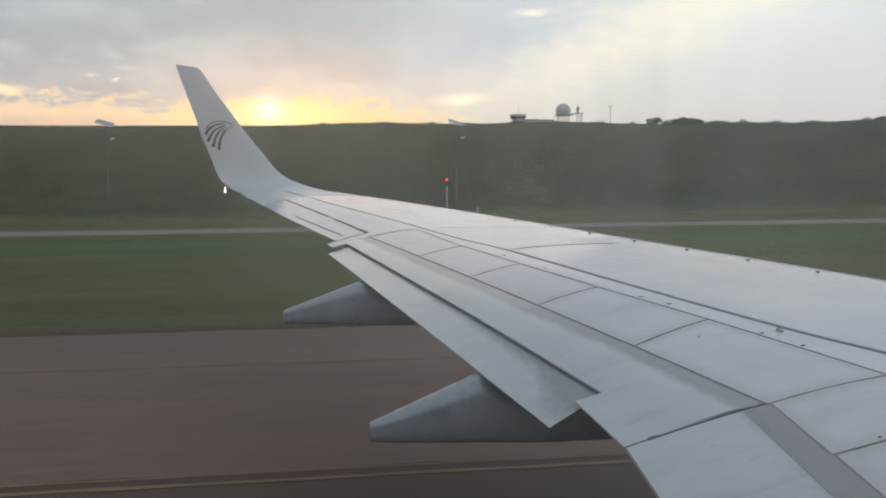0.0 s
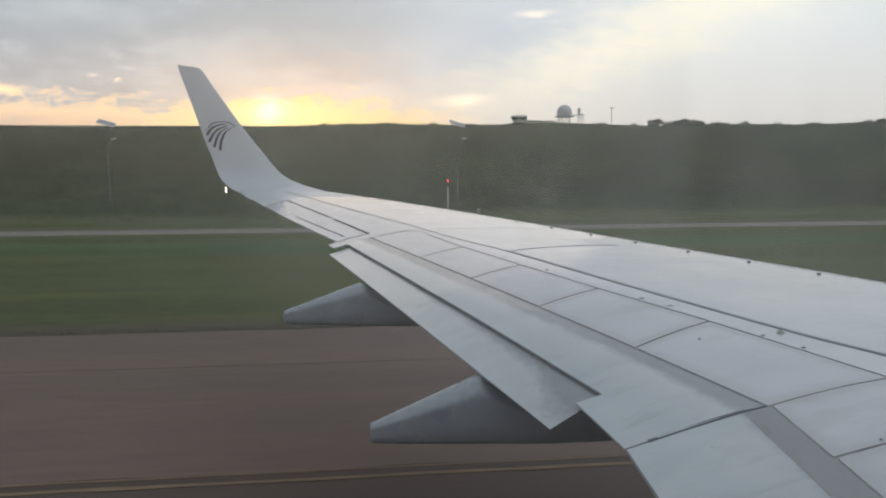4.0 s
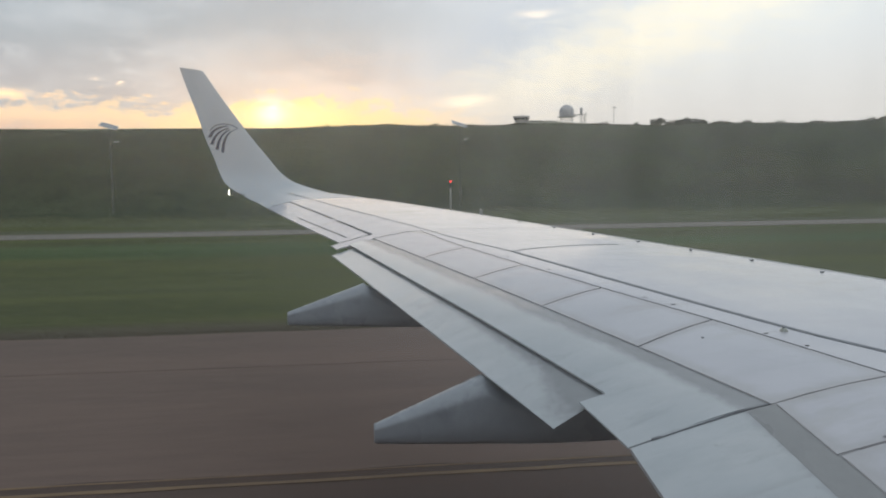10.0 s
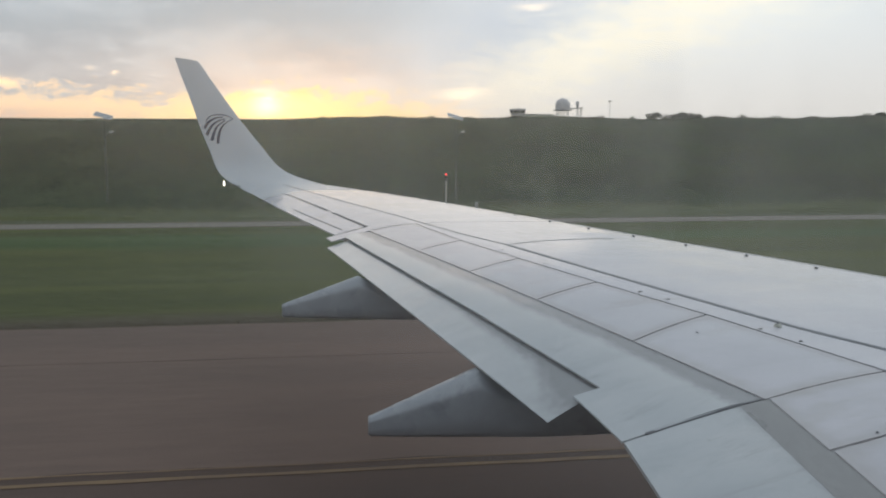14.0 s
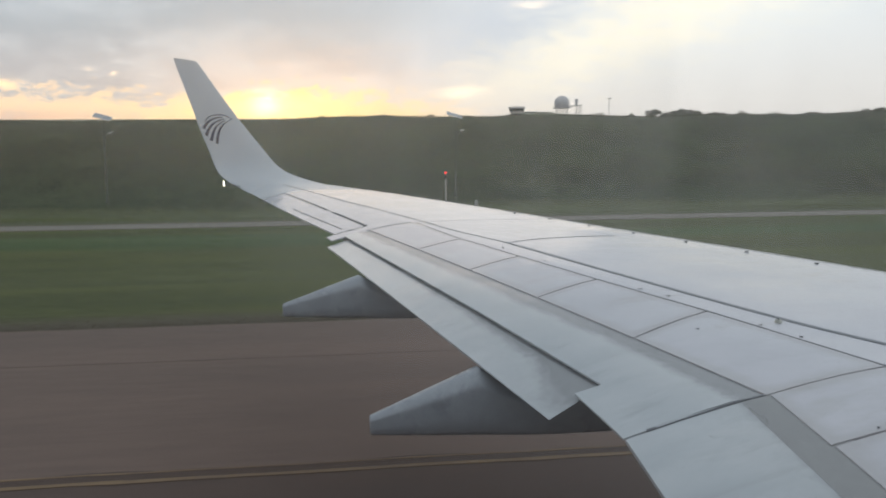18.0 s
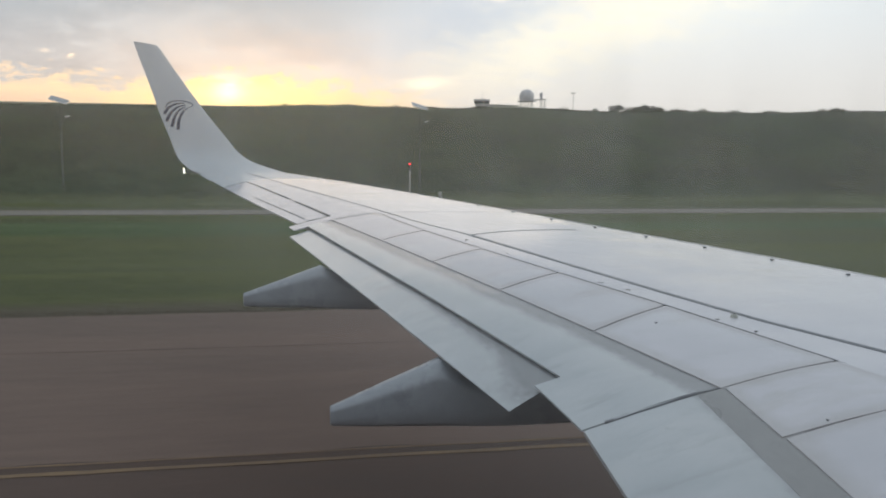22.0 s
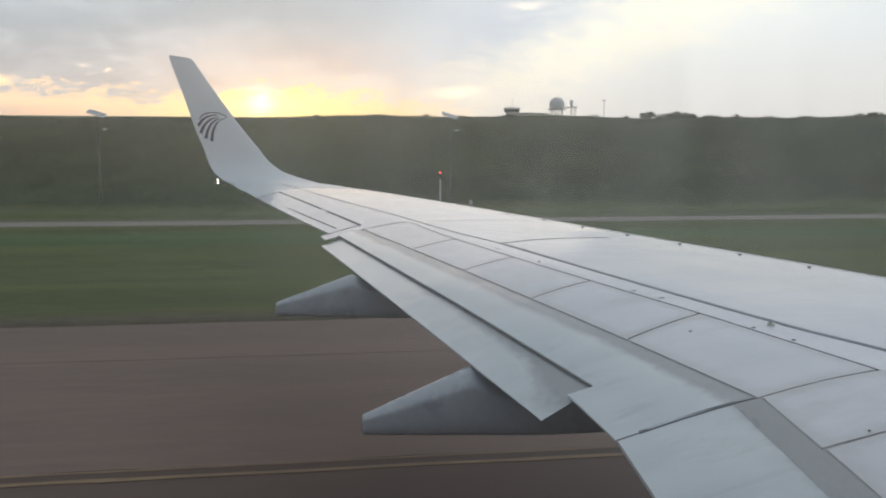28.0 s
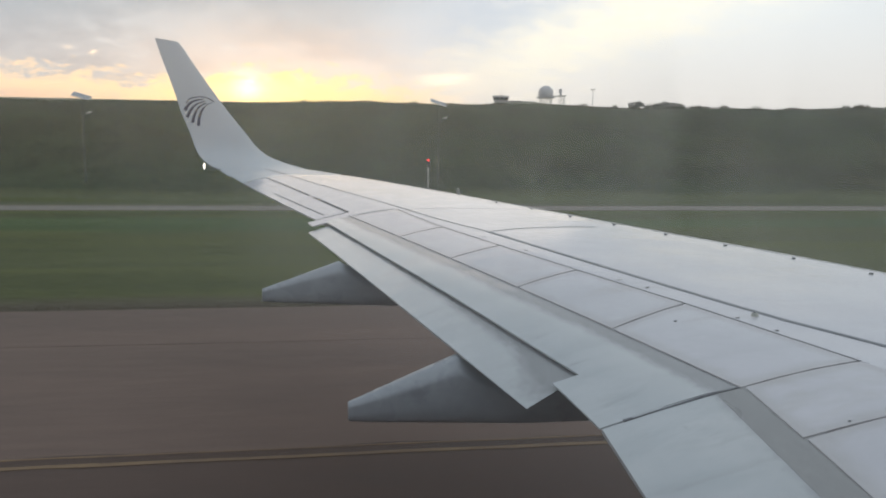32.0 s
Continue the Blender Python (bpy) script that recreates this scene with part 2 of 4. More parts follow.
def grimy_panel():
    """Wing paint with thin soft grime along a panel's seams (the seam attribute is 0 there, in metres)."""
    m = PAINT.copy()
    m.name = "wing_paint_with_grimy_seams"
    g = Graph(m.node_tree)
    bsdf = m.node_tree.nodes["Principled BSDF"]
    old = bsdf.inputs["Base Color"].links[0].from_socket
    at = g.node("ShaderNodeAttribute", attribute_name="seam").outputs["Fac"]
    co = g.node("ShaderNodeTexCoord").outputs["Object"]
    patchy = g.noise(g.stretch(co, (2.0, 3.0, 1.0)), 2.4, 5.0, 0.6, 0.5)
    smear = g.noise(g.stretch(co, (0.7, 5.0, 1.0)), 1.6, 5.0, 0.62, 0.4)
    near = g.ramp(g.math("SUBTRACT", at, g.math("MULTIPLY", patchy, 0.10)), 0.05, -0.05)
    col = g.mix(g.math("MULTIPLY", near, 0.45), old, (0.40, 0.365, 0.34))
    col = g.mix(g.math("MULTIPLY", g.ramp(smear, 0.54, 0.74), 0.2), col, (0.43, 0.42, 0.43))
    g.put(bsdf.inputs["Base Color"], col)
    return m


GRIMY = grimy_panel()
BARE = material("rubbed_grey_strip", (0.25, 0.247, 0.245), (0.33, 0.325, 0.32), 0.28, 0.1, 1.5, 30, 0.03, (1, 0.5, 1), ((0.36, 0.36, 0.36), 1.4, 0.4), 0.3, 0.08, 0, 0.003)
SEAL = material("dark_seam_sealant", (0.10, 0.10, 0.11), (0.17, 0.17, 0.18), 0.7, 0, 3, 40, 0.05)
STRIPE = material("grey_sealant_strip", (0.13, 0.14, 0.155), (0.19, 0.20, 0.215), 0.6, 0, 2, 40, 0.05)
EDGE = material("polished_leading_edge", (0.62, 0.62, 0.63), (0.70, 0.70, 0.70), 0.33, 0.6, 1.5, 20, 0.02, (1, 1, 1), ((0.5, 0.5, 0.5), 3, 0.4))
WHITE = material("winglet_white_paint", (0.56, 0.58, 0.61), (0.63, 0.64, 0.66), 0.32, 0, 1.0, 12, 0.02, (1, 1, 1), ((0.55, 0.56, 0.57), 2.5, 0.3), 0.25)
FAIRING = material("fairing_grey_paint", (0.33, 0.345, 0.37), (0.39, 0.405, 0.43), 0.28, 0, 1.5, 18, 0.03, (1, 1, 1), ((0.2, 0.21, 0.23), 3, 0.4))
EMBLEM = material("emblem_dark_mauve", (0.07, 0.06, 0.09), (0.10, 0.085, 0.12), 0.45, 0, 4, 30, 0.0)
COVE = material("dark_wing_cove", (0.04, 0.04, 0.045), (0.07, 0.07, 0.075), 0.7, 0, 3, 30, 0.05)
ASPHALT = material("worn_brown_asphalt", (0.115, 0.076, 0.060), (0.176, 0.116, 0.092), 0.82, 0, 0.35, 6.0, 0.35, (0.12, 0.8, 1), ((0.098, 0.069, 0.057), 0.3, 0.5), 0.35, 0.08, 0, 0.02)
LANE = material("dark_lane_asphalt", (0.062, 0.037, 0.028), (0.094, 0.057, 0.043), 0.8, 0, 0.4, 6.0, 0.35, (0.16, 1.0, 1), ((0.06, 0.045, 0.042), 0.5, 0.5), 0.35, 0.08, 0, 0.02)
TAR = material("dark_tar_band", (0.036, 0.017, 0.011), (0.070, 0.036, 0.024), 0.75, 0, 0.8, 9, 0.3, (0.25, 1.5, 1), ((0.10, 0.062, 0.042), 0.5, 0.8), 0.4, 0.1, 0, 0.02)


def airfield_grass():
    """Field grass in its natural strips: worn verge, olive grass, a lush wet strip, dry grass by the track."""
    m = bpy.data.materials.new("airfield_grass")
    m.use_nodes = True
    g = Graph(m.node_tree)
    bsdf = m.node_tree.nodes["Principled BSDF"]
    co = g.node("ShaderNodeTexCoord").outputs["Object"]
    long = g.stretch(co, (0.12, 1.0, 1.0))
    big = g.noise(long, 0.35, 5.0, 0.6, 0.3)
    small = g.noise(g.stretch(co, (0.4, 1.0, 1.0)), 2.6, 5.0, 0.6)
    xyz = g.node("ShaderNodeSeparateXYZ")
    g.put(xyz.inputs[0], co)
    drift = g.math("MULTIPLY", g.math("SUBTRACT", g.noise(g.stretch(co, (0.3, 1.0, 1.0)), 0.12, 4.0, 0.6), 0.5), 9.0)
    y = g.math("ADD", xyz.outputs[1], drift)
    near = g.math("ADD", xyz.outputs[1], g.math("MULTIPLY", drift, 0.35))

    def between(value, a, b, c, d):
        return g.math("MULTIPLY", g.ramp(value, a, b), g.ramp(value, d, c))

    fac = g.math("ADD", g.math("MULTIPLY", g.ramp(big, 0.3, 0.7), 0.65), g.math("MULTIPLY", g.ramp(small, 0.3, 0.7), 0.35))
    col = g.mix(fac, (0.040, 0.052, 0.007), (0.084, 0.096, 0.014))
    col = g.mix(between(y, 38.0, 41.0, 46.5, 50.0), col, g.mix(fac, (0.024, 0.052, 0.006), (0.060, 0.102, 0.013)))
    col = g.mix(between(near, 55.5, 57.5, 60.0, 62.5), col, g.mix(fac, (0.060, 0.064, 0.030), (0.108, 0.108, 0.052)))
    col = g.mix(g.ramp(near, 22.6, 20.5), col, g.mix(fac, (0.050, 0.040, 0.024), (0.086, 0.070, 0.043)))
    g.put(bsdf.inputs["Base Color"], col)
    bsdf.inputs["Roughness"].default_value = 0.92
    bump = g.node("ShaderNodeBump")
    bump.inputs["Strength"].default_value, bump.inputs["Distance"].default_value = 0.5, 0.12
    g.put(bump.inputs["Height"], small)
    g.put(bsdf.inputs["Normal"], bump.outputs[0])
    return m


GRASS = airfield_grass()


def bank_scrub():
    """Rough bank: dark scrub, paler grass in drifts, a few dry and bushy spots."""
    m = bpy.data.materials.new("scrub_covered_bank")
    m.use_nodes = True
    g = Graph(m.node_tree)
    bsdf = m.node_tree.nodes["Principled BSDF"]
    co = g.node("ShaderNodeTexCoord").outputs["Object"]
    wide = g.noise(g.stretch(co, (0.45, 1.0, 1.0)), 0.05, 4.0, 0.55, 0.5)
    mid = g.noise(g.stretch(co, (0.6, 1.0, 1.3)), 0.32, 5.0, 0.65, 0.6)
    small = g.noise(g.stretch(co, (0.7, 1.0, 1.0)), 1.9, 4.0, 0.65)
    fac = g.math("ADD", g.math("MULTIPLY", g.ramp(mid, 0.34, 0.66), 0.6), g.math("MULTIPLY", g.ramp(small, 0.3, 0.7), 0.4))
    col = g.mix(fac, (0.022, 0.031, 0.014), (0.062, 0.082, 0.039))
    col = g.mix(g.math("MULTIPLY", g.ramp(wide, 0.46, 0.66), 0.45), col, g.mix(fac, (0.046, 0.038, 0.023), (0.105, 0.087, 0.056)))
    bushes = g.ramp(g.noise(g.stretch(co, (1.0, 1.0, 1.4)), 0.75, 3.0, 0.5, 0.8), 0.62, 0.70)
    col = g.mix(g.math("MULTIPLY", bushes, 0.75), col, (0.017, 0.026, 0.012))
    xyz = g.node("ShaderNodeSeparateXYZ")
    g.put(xyz.inputs[0], co)
    toe = g.math("ADD", xyz.outputs[1], g.math("MULTIPLY", g.math("SUBTRACT", mid, 0.5), 6.0))
    col = g.mix(g.math("MULTIPLY", g.ramp(toe, 67.6, 65.6), 0.9), col, g.mix(fac, (0.070, 0.080, 0.034), (0.125, 0.136, 0.058)))
    g.put(bsdf.inputs["Base Color"], col)
    bsdf.inputs["Roughness"].default_value = 0.95
    bump = g.node("ShaderNodeBump")
    bump.inputs["Strength"].default_value, bump.inputs["Distance"].default_value = 0.45, 0.5
    g.put(bump.inputs["Height"], g.math("ADD", mid, g.math("MULTIPLY", small, 0.35)))
    g.put(bsdf.inputs["Normal"], bump.outputs[0])
    return m


BANK = bank_scrub()
# Far hilltop grass; distance haze is put into its paler colour.
HILLTOP = material("pale_hazy_hilltop_grass", (0.12, 0.135, 0.085), (0.18, 0.195, 0.13), 0.95, 0, 0.05, 0.8, 0.2, (0.5, 1, 1))
TRACK = material("pale_gravel_track", (0.18, 0.16, 0.135), (0.27, 0.24, 0.205), 0.92, 0, 0.3, 8, 0.3, (0.2, 1, 1), ((0.15, 0.14, 0.10), 0.4, 0.5), 0.4)
BLADE = material("grass_blades", (0.070, 0.080, 0.018), (0.125, 0.128, 0.034), 0.85, 0, 0.5, 5, 0.0)
DRY = material("dry_grass_blades", (0.085, 0.062, 0.036), (0.125, 0.092, 0.054), 0.9, 0, 0.5, 5, 0.0)
LEAF = material("dark_shrub_leaves", (0.028, 0.036, 0.024), (0.055, 0.064, 0.040), 0.85, 0, 0.6, 6, 0.0)
BANKLEAF = material("olive_scrub_leaves", (0.036, 0.045, 0.027), (0.075, 0.082, 0.048), 0.9, 0, 0.12, 2, 0.0)
# Leaves on the far hill, paled in the base colour for distance haze.
FARLEAF = material("hazy_far_leaves", (0.135, 0.148, 0.125), (0.185, 0.196, 0.168), 0.9, 0, 0.6, 6, 0.0)
for leafy in (LEAF, BANKLEAF, FARLEAF):
    # light passes through thin leaves
    g = Graph(leafy.node_tree)
    solid = leafy.node_tree.nodes["Principled BSDF"]
    thin = g.node("ShaderNodeBsdfTranslucent")
    g.put(thin.inputs["Color"], solid.inputs["Base Color"].links[0].from_socket)
    both = g.node("ShaderNodeMixShader")
    both.inputs[0].default_value = 0.5
    g.put(both.inputs[1], solid.outputs[0])
    g.put(both.inputs[2], thin.outputs[0])
    g.put(leafy.node_tree.nodes["Material Output"].inputs["Surface"], both.outputs[0])
BARK = material("grey_brown_bark", (0.08, 0.065, 0.05), (0.14, 0.115, 0.09), 0.9, 0, 3, 30, 0.4)
YELLOW = material("faded_yellow_marking", (0.11, 0.068, 0.042), (0.25, 0.160, 0.072), 0.75, 0, 0.5, 5, 0.2, (0.3, 1, 1), ((0.085, 0.055, 0.042), 0.25, 1.0), 0.45)
STEEL = material("galvanised_steel", (0.36, 0.37, 0.38), (0.50, 0.51, 0.52), 0.45, 0.6, 3, 40, 0.05)
DULL = material("dull_grey_pole", (0.105, 0.11, 0.095), (0.15, 0.155, 0.14), 0.6, 0, 3, 30, 0.05)
PANEL = material("solar_panel_glass", (0.35, 0.36, 0.38), (0.45, 0.46, 0.48), 0.2, 0.2, 3, 30, 0.0)
BACKSHEET = material("pale_panel_backsheet", (0.55, 0.54, 0.53), (0.66, 0.65, 0.63), 0.5, 0, 3, 30, 0.0)
POST = material("weathered_white_post", (0.30, 0.30, 0.28), (0.44, 0.43, 0.40), 0.6, 0, 3, 30, 0.1)
RADOME = material("grey_radome_shell", (0.50, 0.49, 0.51), (0.58, 0.57, 0.59), 0.55, 0, 0.5, 6, 0.05)
MASONRY = material("far_grey_building", (0.42, 0.42, 0.43), (0.52, 0.52, 0.53), 0.7, 0, 0.6, 8, 0.1)
# Glass of the far buildings, its colour lifted to include haze.
DARKGLASS = material("dark_window_band", (0.06, 0.065, 0.07), (0.10, 0.105, 0.11), 0.15, 0, 2, 20, 0)
SHED = material("blue_grey_metal_sheet", (0.22, 0.245, 0.28), (0.30, 0.32, 0.35), 0.5, 0.1, 0.3, 6, 0.1, (1, 1, 0.2))
BRASS = material("dull_brass", (0.40, 0.40, 0.35), (0.50, 0.50, 0.44), 0.45, 0.3, 3, 30, 0.0)
CONCRETE = material("stained_concrete", (0.24, 0.22, 0.20), (0.36, 0.33, 0.30), 0.85, 0, 0.5, 8, 0.2)
EARTH = material("bare_red_earth", (0.20, 0.13, 0.085), (0.30, 0.20, 0.13), 0.95, 0, 0.6, 7, 0.4, (0.5, 1, 1))
CABIN = material("cabin_wall_plastic", (0.55, 0.55, 0.53), (0.62, 0.62, 0.60), 0.5, 0, 3, 60, 0.02)


def glow(name, colour, strength):
    m = bpy.data.materials.new(name)
    m.use_nodes = True
    b = m.node_tree.nodes["Principled BSDF"]
    b.inputs["Base Color"].default_value = (*colour, 1)
    b.inputs["Emission Color"].default_value = (*colour, 1)
    b.inputs["Emission Strength"].default_value = strength
    return m


NAVLIGHT = glow("lit_tail_light", (1.0, 0.93, 0.78), 7.0)
REDLIGHT = glow("lit_red_obstruction_light", (1.0, 0.045, 0.045), 3.0)


# ---- mesh helpers ----
def mesh_from(name, bm, mat, sharp=35):
    me = bpy.data.meshes.new(name)
    bmesh.ops.recalc_face_normals(bm, faces=bm.faces)
    bm.to_mesh(me)
    bm.free()
    for p in me.polygons:
        p.use_smooth = True
    me.set_sharp_from_angle(angle=radians(sharp))
    me.materials.append(mat)
    return me


def part(name, bm, mat, parent=None, label="", sharp=35):
    ob = new(name, mesh_from(name, bm, mat, sharp))
    if parent is not None:
        ob.parent = parent
    if label:
        tagged(ob, label)
    return ob


def thing(name, at=(0, 0, 0), **tags):
    ob = new(name)
    ob.location = at
    ob.empty_display_size = 0.3
    return tagged(ob, **tags)


def skin(bm, rows, close_u=False, close_v=False):
    vs = [[bm.verts.new(p) for p in row] for row in rows]
    n, m = len(vs), len(vs[0])
    for i in range(n if close_u else n - 1):
        for j in range(m if close_v else m - 1):
            quad = [vs[i][j], vs[(i + 1) % n][j], vs[(i + 1) % n][(j + 1) % m], vs[i][(j + 1) % m]]
            bm.faces.new(quad)
    return vs


def slab(top, na, nb, thick, bm=None):
    """A solid plate: top(a, b) gives its upper face for a, b from 0 to 1; thick(a, b) its depth."""
    bm = bm or bmesh.new()
    up = [[Vector(top(i / na, j / nb)) for j in range(nb + 1)] for i in range(na + 1)]
    lo = [[up[i][j] - Vector((0, 0, thick(i / na, j / nb) if callable(thick) else thick)) for j in range(nb + 1)] for i in range(na + 1)]
    u, l = skin(bm, up), skin(bm, lo)
    for i in range(na):
        bm.faces.new((u[i][0], u[i + 1][0], l[i + 1][0], l[i][0]))
        bm.faces.new((u[i][nb], u[i + 1][nb], l[i + 1][nb], l[i][nb]))
    for j in range(nb):
        bm.faces.new((u[0][j], u[0][j + 1], l[0][j + 1], l[0][j]))
        bm.faces.new((u[na][j], u[na][j + 1], l[na][j + 1], l[na][j]))
    return bm


def box(bm, size, at=(0, 0, 0), turn=None, bevel=0.0):
    m = Matrix.Translation(at) @ (turn or Matrix()) @ Matrix.Diagonal((*size, 1))
    made = bmesh.ops.create_cube(bm, size=1, matrix=m)["verts"]
    if bevel:
        edges = list({e for v in made for e in v.link_edges})
        bmesh.ops.bevel(bm, geom=edges, offset=bevel, segments=2, affect="EDGES")
    return bm


def tube(bm, a, b, r0, r1=None, seg=10):
    a, b = Vector(a), Vector(b)
    d = b - a
    m = Matrix.Translation((a + b) / 2) @ d.to_track_quat("Z", "Y").to_matrix().to_4x4()
    bmesh.ops.create_cone(bm, cap_ends=True, segments=seg, radius1=r0, radius2=r0 if r1 is None else r1, depth=d.length, matrix=m)
    return bm


def curve_through(points, n):
    """Smooth rows between key rows of numbers."""
    pts = np.array(points, float)
    out = []
    for i in range(len(pts) - 1):
        p0, p1, p2, p3 = pts[max(i - 1, 0)], pts[i], pts[i + 1], pts[min(i + 2, len(pts) - 1)]
        for k in range(n):
            t = k / n
            out.append(0.5 * (2 * p1 + (p2 - p0) * t + (2 * p0 - 5 * p1 + 4 * p2 - p3) * t * t + (3 * p1 - p0 - 3 * p2 + p3) * t ** 3))
    return out + [pts[-1]]


# ---- the wing: chord lines aft of the apex (X), span from the centreline (Y) ----
APEX_X, MID_Y, EYE_Z = 8.633, 1.7, 4.0
LE_SWEEP, TE_SWEEP, TE_AT = 0.539, 0.274, 7.298
SPAN_KNOTS = (0.0, 0.012, 0.04, 0.10, 0.3, 0.5, 0.66, 0.72, 0.78, 0.86, 0.93, 1.0, 1.1)
RISE_KNOTS = (-0.032, -0.012, -0.002, 0.002, 0.004, 0.004, 0.002, -0.0045, -0.0140, -0.030, -0.048, -0.068, -0.096)


def chord(Y):
    return TE_AT + TE_SWEEP * (Y - 5.6) - LE_SWEEP * Y


def base_z(Y):
    return EYE_Z - 1.633 + math.tan(radians(6.044)) * Y - 0.478 * (Y / 17) ** 2


def on_wing(X, Y, lift=0.0):
    s = (X - LE_SWEEP * Y) / chord(Y)
    return Vector((APEX_X - X, Y - MID_Y, base_z(Y) + chord(Y) * float(np.interp(s, SPAN_KNOTS, RISE_KNOTS)) + lift))


def at_s(Y, s, lift=0.0):
    return on_wing(LE_SWEEP * Y + s * chord(Y), Y, lift)


def mix(a, b, t):
    return a + (b - a) * t


def smooth(t):
    t = min(1.0, max(0.0, t))
    return t * t * (3 - 2 * t)


def nose(Y, s, lift=0.0):
    """A point of the leading edge, which runs a little further forward inboard."""
    p = at_s(Y, s, lift)
    p.x += 0.14 * smooth((10.2 - Y) / 2.8) * max(0.0, 1 - s / 0.3)
    return p


def section(Y, s_end):
    """One closed rib of the fixed wing: upper skin forward to the nose, lower skin aft."""
    c = chord(Y)
    up = [nose(Y, s) for s in [s_end * k / 14 for k in range(14, 4, -1)] + [s_end * 0.25, 0.12, 0.07, 0.04, 0.02, 0.01, 0.0]]
    lo = []
    for s in (0.006, 0.02, 0.05, 0.12, 0.25, 0.4, 0.55, 0.64, s_end + 0.10):
        depth = 0.115 * c * math.sin(math.pi * min(1.0, s / 0.95) ** 0.6) + 0.006 * c + 0.09 * smooth((s - 0.5) / 0.3)
        p = nose(Y, s)
        lo.append(p - Vector((0, 0, depth)))
    step = at_s(Y, s_end, -0.05)
    return up + lo + [at_s(Y, s_end + 0.10, -0.075), step]


wing = thing("airplane_wing", (0, 0, 0), label="light grey airliner wing with flaps extended and upturned winglet", category="airplane wing")

FLAP_IN, FLAP_OUT = 5.41, 10.93
for name, y0, y1, s_end, n in (("inner_wing_panel", 1.9, FLAP_OUT - 0.006, 0.655, 20), ("outer_wing_panel", FLAP_OUT + 0.006, 15.19, 0.832, 16)):
    bm = bmesh.new()
    rows = [section(mix(y0, y1, i / n), s_end) for i in range(n + 1)]
    ring = skin(bm, rows, close_v=True)
    bm.faces.new(ring[0])
    bm.faces.new(ring[-1])
    part(name, bm, PAINT, wing, sharp=28)

# polished leading edge skin, a shade proud of the wing
bm = slab(lambda a, b: nose(mix(2.0, 15.15, a), mix(0.004, 0.05, b), 0.003), 24, 6, 0.004)
part("leading_edge_skin", bm, EDGE, wing, "pale polished metal leading edge")


def strip(name, pts, width, mat, lift=0.003, label=""):
    """A thin raised strip along points given as (X, Y)."""
    rows = curve_through(pts, 8)
    bm = bmesh.new()
    n = len(rows) - 1

    def top(a, b):
        i = min(int(round(a * n)), n)
        p = rows[i]
        d = Vector(rows[min(i + 1, n)] - rows[max(i - 1, 0)]).normalized()
        w = width(i / n) if callable(width) else width
        return on_wing(p[0] + d.y * (b - 0.5) * w, p[1] - d.x * (b - 0.5) * w, lift)

    slab(top, n, 1, 0.004, bm)
    return part(name, bm, mat, wing, label)


def grade(ob, name, slabs):
    """Store on the vertices of slabs, each (value, na, nb), what value(a, b) gives."""
    layer = ob.data.attributes.new(name, "FLOAT", "POINT")
    k = 0
    for value, na, nb in slabs:
        for _ in range(2):
            for i in range(na + 1):
                for j in range(nb + 1):
                    layer.data[k].value = value(i / na, j / nb)
                    k += 1


strip("sealant_strip", [(3.55, 2.4), (4.62, 4.2), (5.52, 5.77), (5.85, 6.39), (6.40, 7.70), (7.03, 9.33)], 0.042, STRIPE, label="broad dark grey sealant strip")
strip("skin_seam", [(7.03, 9.33), (7.43, 10.17), (7.83, 11.23), (8.67, 13.39), (9.30, 15.2), (9.76, 16.5)], 0.016, STRIPE)
strip("skin_seam", [(7.03, 9.33), (6.70, 9.47), (6.33, 9.56), (6.05, 9.58), (5.83, 9.58)], 0.012, STRIPE)

# spoilers in a row along the hinge line
SPOILER_AFT = (5.400, 6.415, 7.495, 8.545, 9.60, 10.97)
SPOILER_FRONT = (5.450, 6.615, 7.65, 8.67, 9.69, 10.945)


def spoiler_te(Y):
    return 0.823 + 0.036 * max(0.0, (Y - 5.4) / 5.6) ** 1.7


HINGE_Y, HINGE_S = (5.4, 6.6, 7.65, 8.67, 9.69, 10.35, 10.93), (0.657, 0.664, 0.678, 0.688, 0.694, 0.687, 0.669)


def hinge_s(Y):
    return float(np.interp(Y, HINGE_Y, HINGE_S))


part("hinge_panel", slab(lambda a, b: at_s(mix(5.42, FLAP_OUT - 0.012, a), mix(0.650, hinge_s(mix(5.42, FLAP_OUT - 0.012, a)) - 0.0035, b), 0.0015), 24, 2, 0.03), PAINT, wing)
for k in range(5):
    def top(a, b, k=k):
        Y0, Y1 = (mix(row[k] + 0.009, row[k + 1] - 0.009, a) for row in (SPOILER_FRONT, SPOILER_AFT))
        Y = mix(Y0, Y1, b)
        return at_s(Y, mix(hinge_s(Y0), spoiler_te(Y1), b), 0.0015)

    panel = part("spoiler", slab(top, 12, 10, lambda a, b: mix(0.030, 0.006, b)), GRIMY, wing)
    grade(panel, "seam", ((lambda a, b: min(1.05 * min(a, 1 - a), 0.62 * min(b, 1 - b)), 12, 10),))


strip("hinge_seam", [(LE_SWEEP * Y + (hinge_s(Y) - 0.0017) * chord(Y), Y) for Y in (5.45, 6.0, 6.6, 7.1, 7.65, 8.2, 8.67, 9.2, 9.69, 10.3, 10.9)], lambda t: mix(0.013, 0.006, t), SEAL, 0.0035, "thin dark seam ahead of the spoilers")
# Added dark sheet: its colour supplies the shade seen in the spoiler gaps.
part("spoiler_gap_shade", slab(lambda a, b: at_s(mix(5.5, FLAP_OUT - 0.02, a), mix(0.66, 0.81, b), -0.034), 16, 4, 0.006), COVE, wing, "dark sheet added under the spoilers for the shade in their gaps")


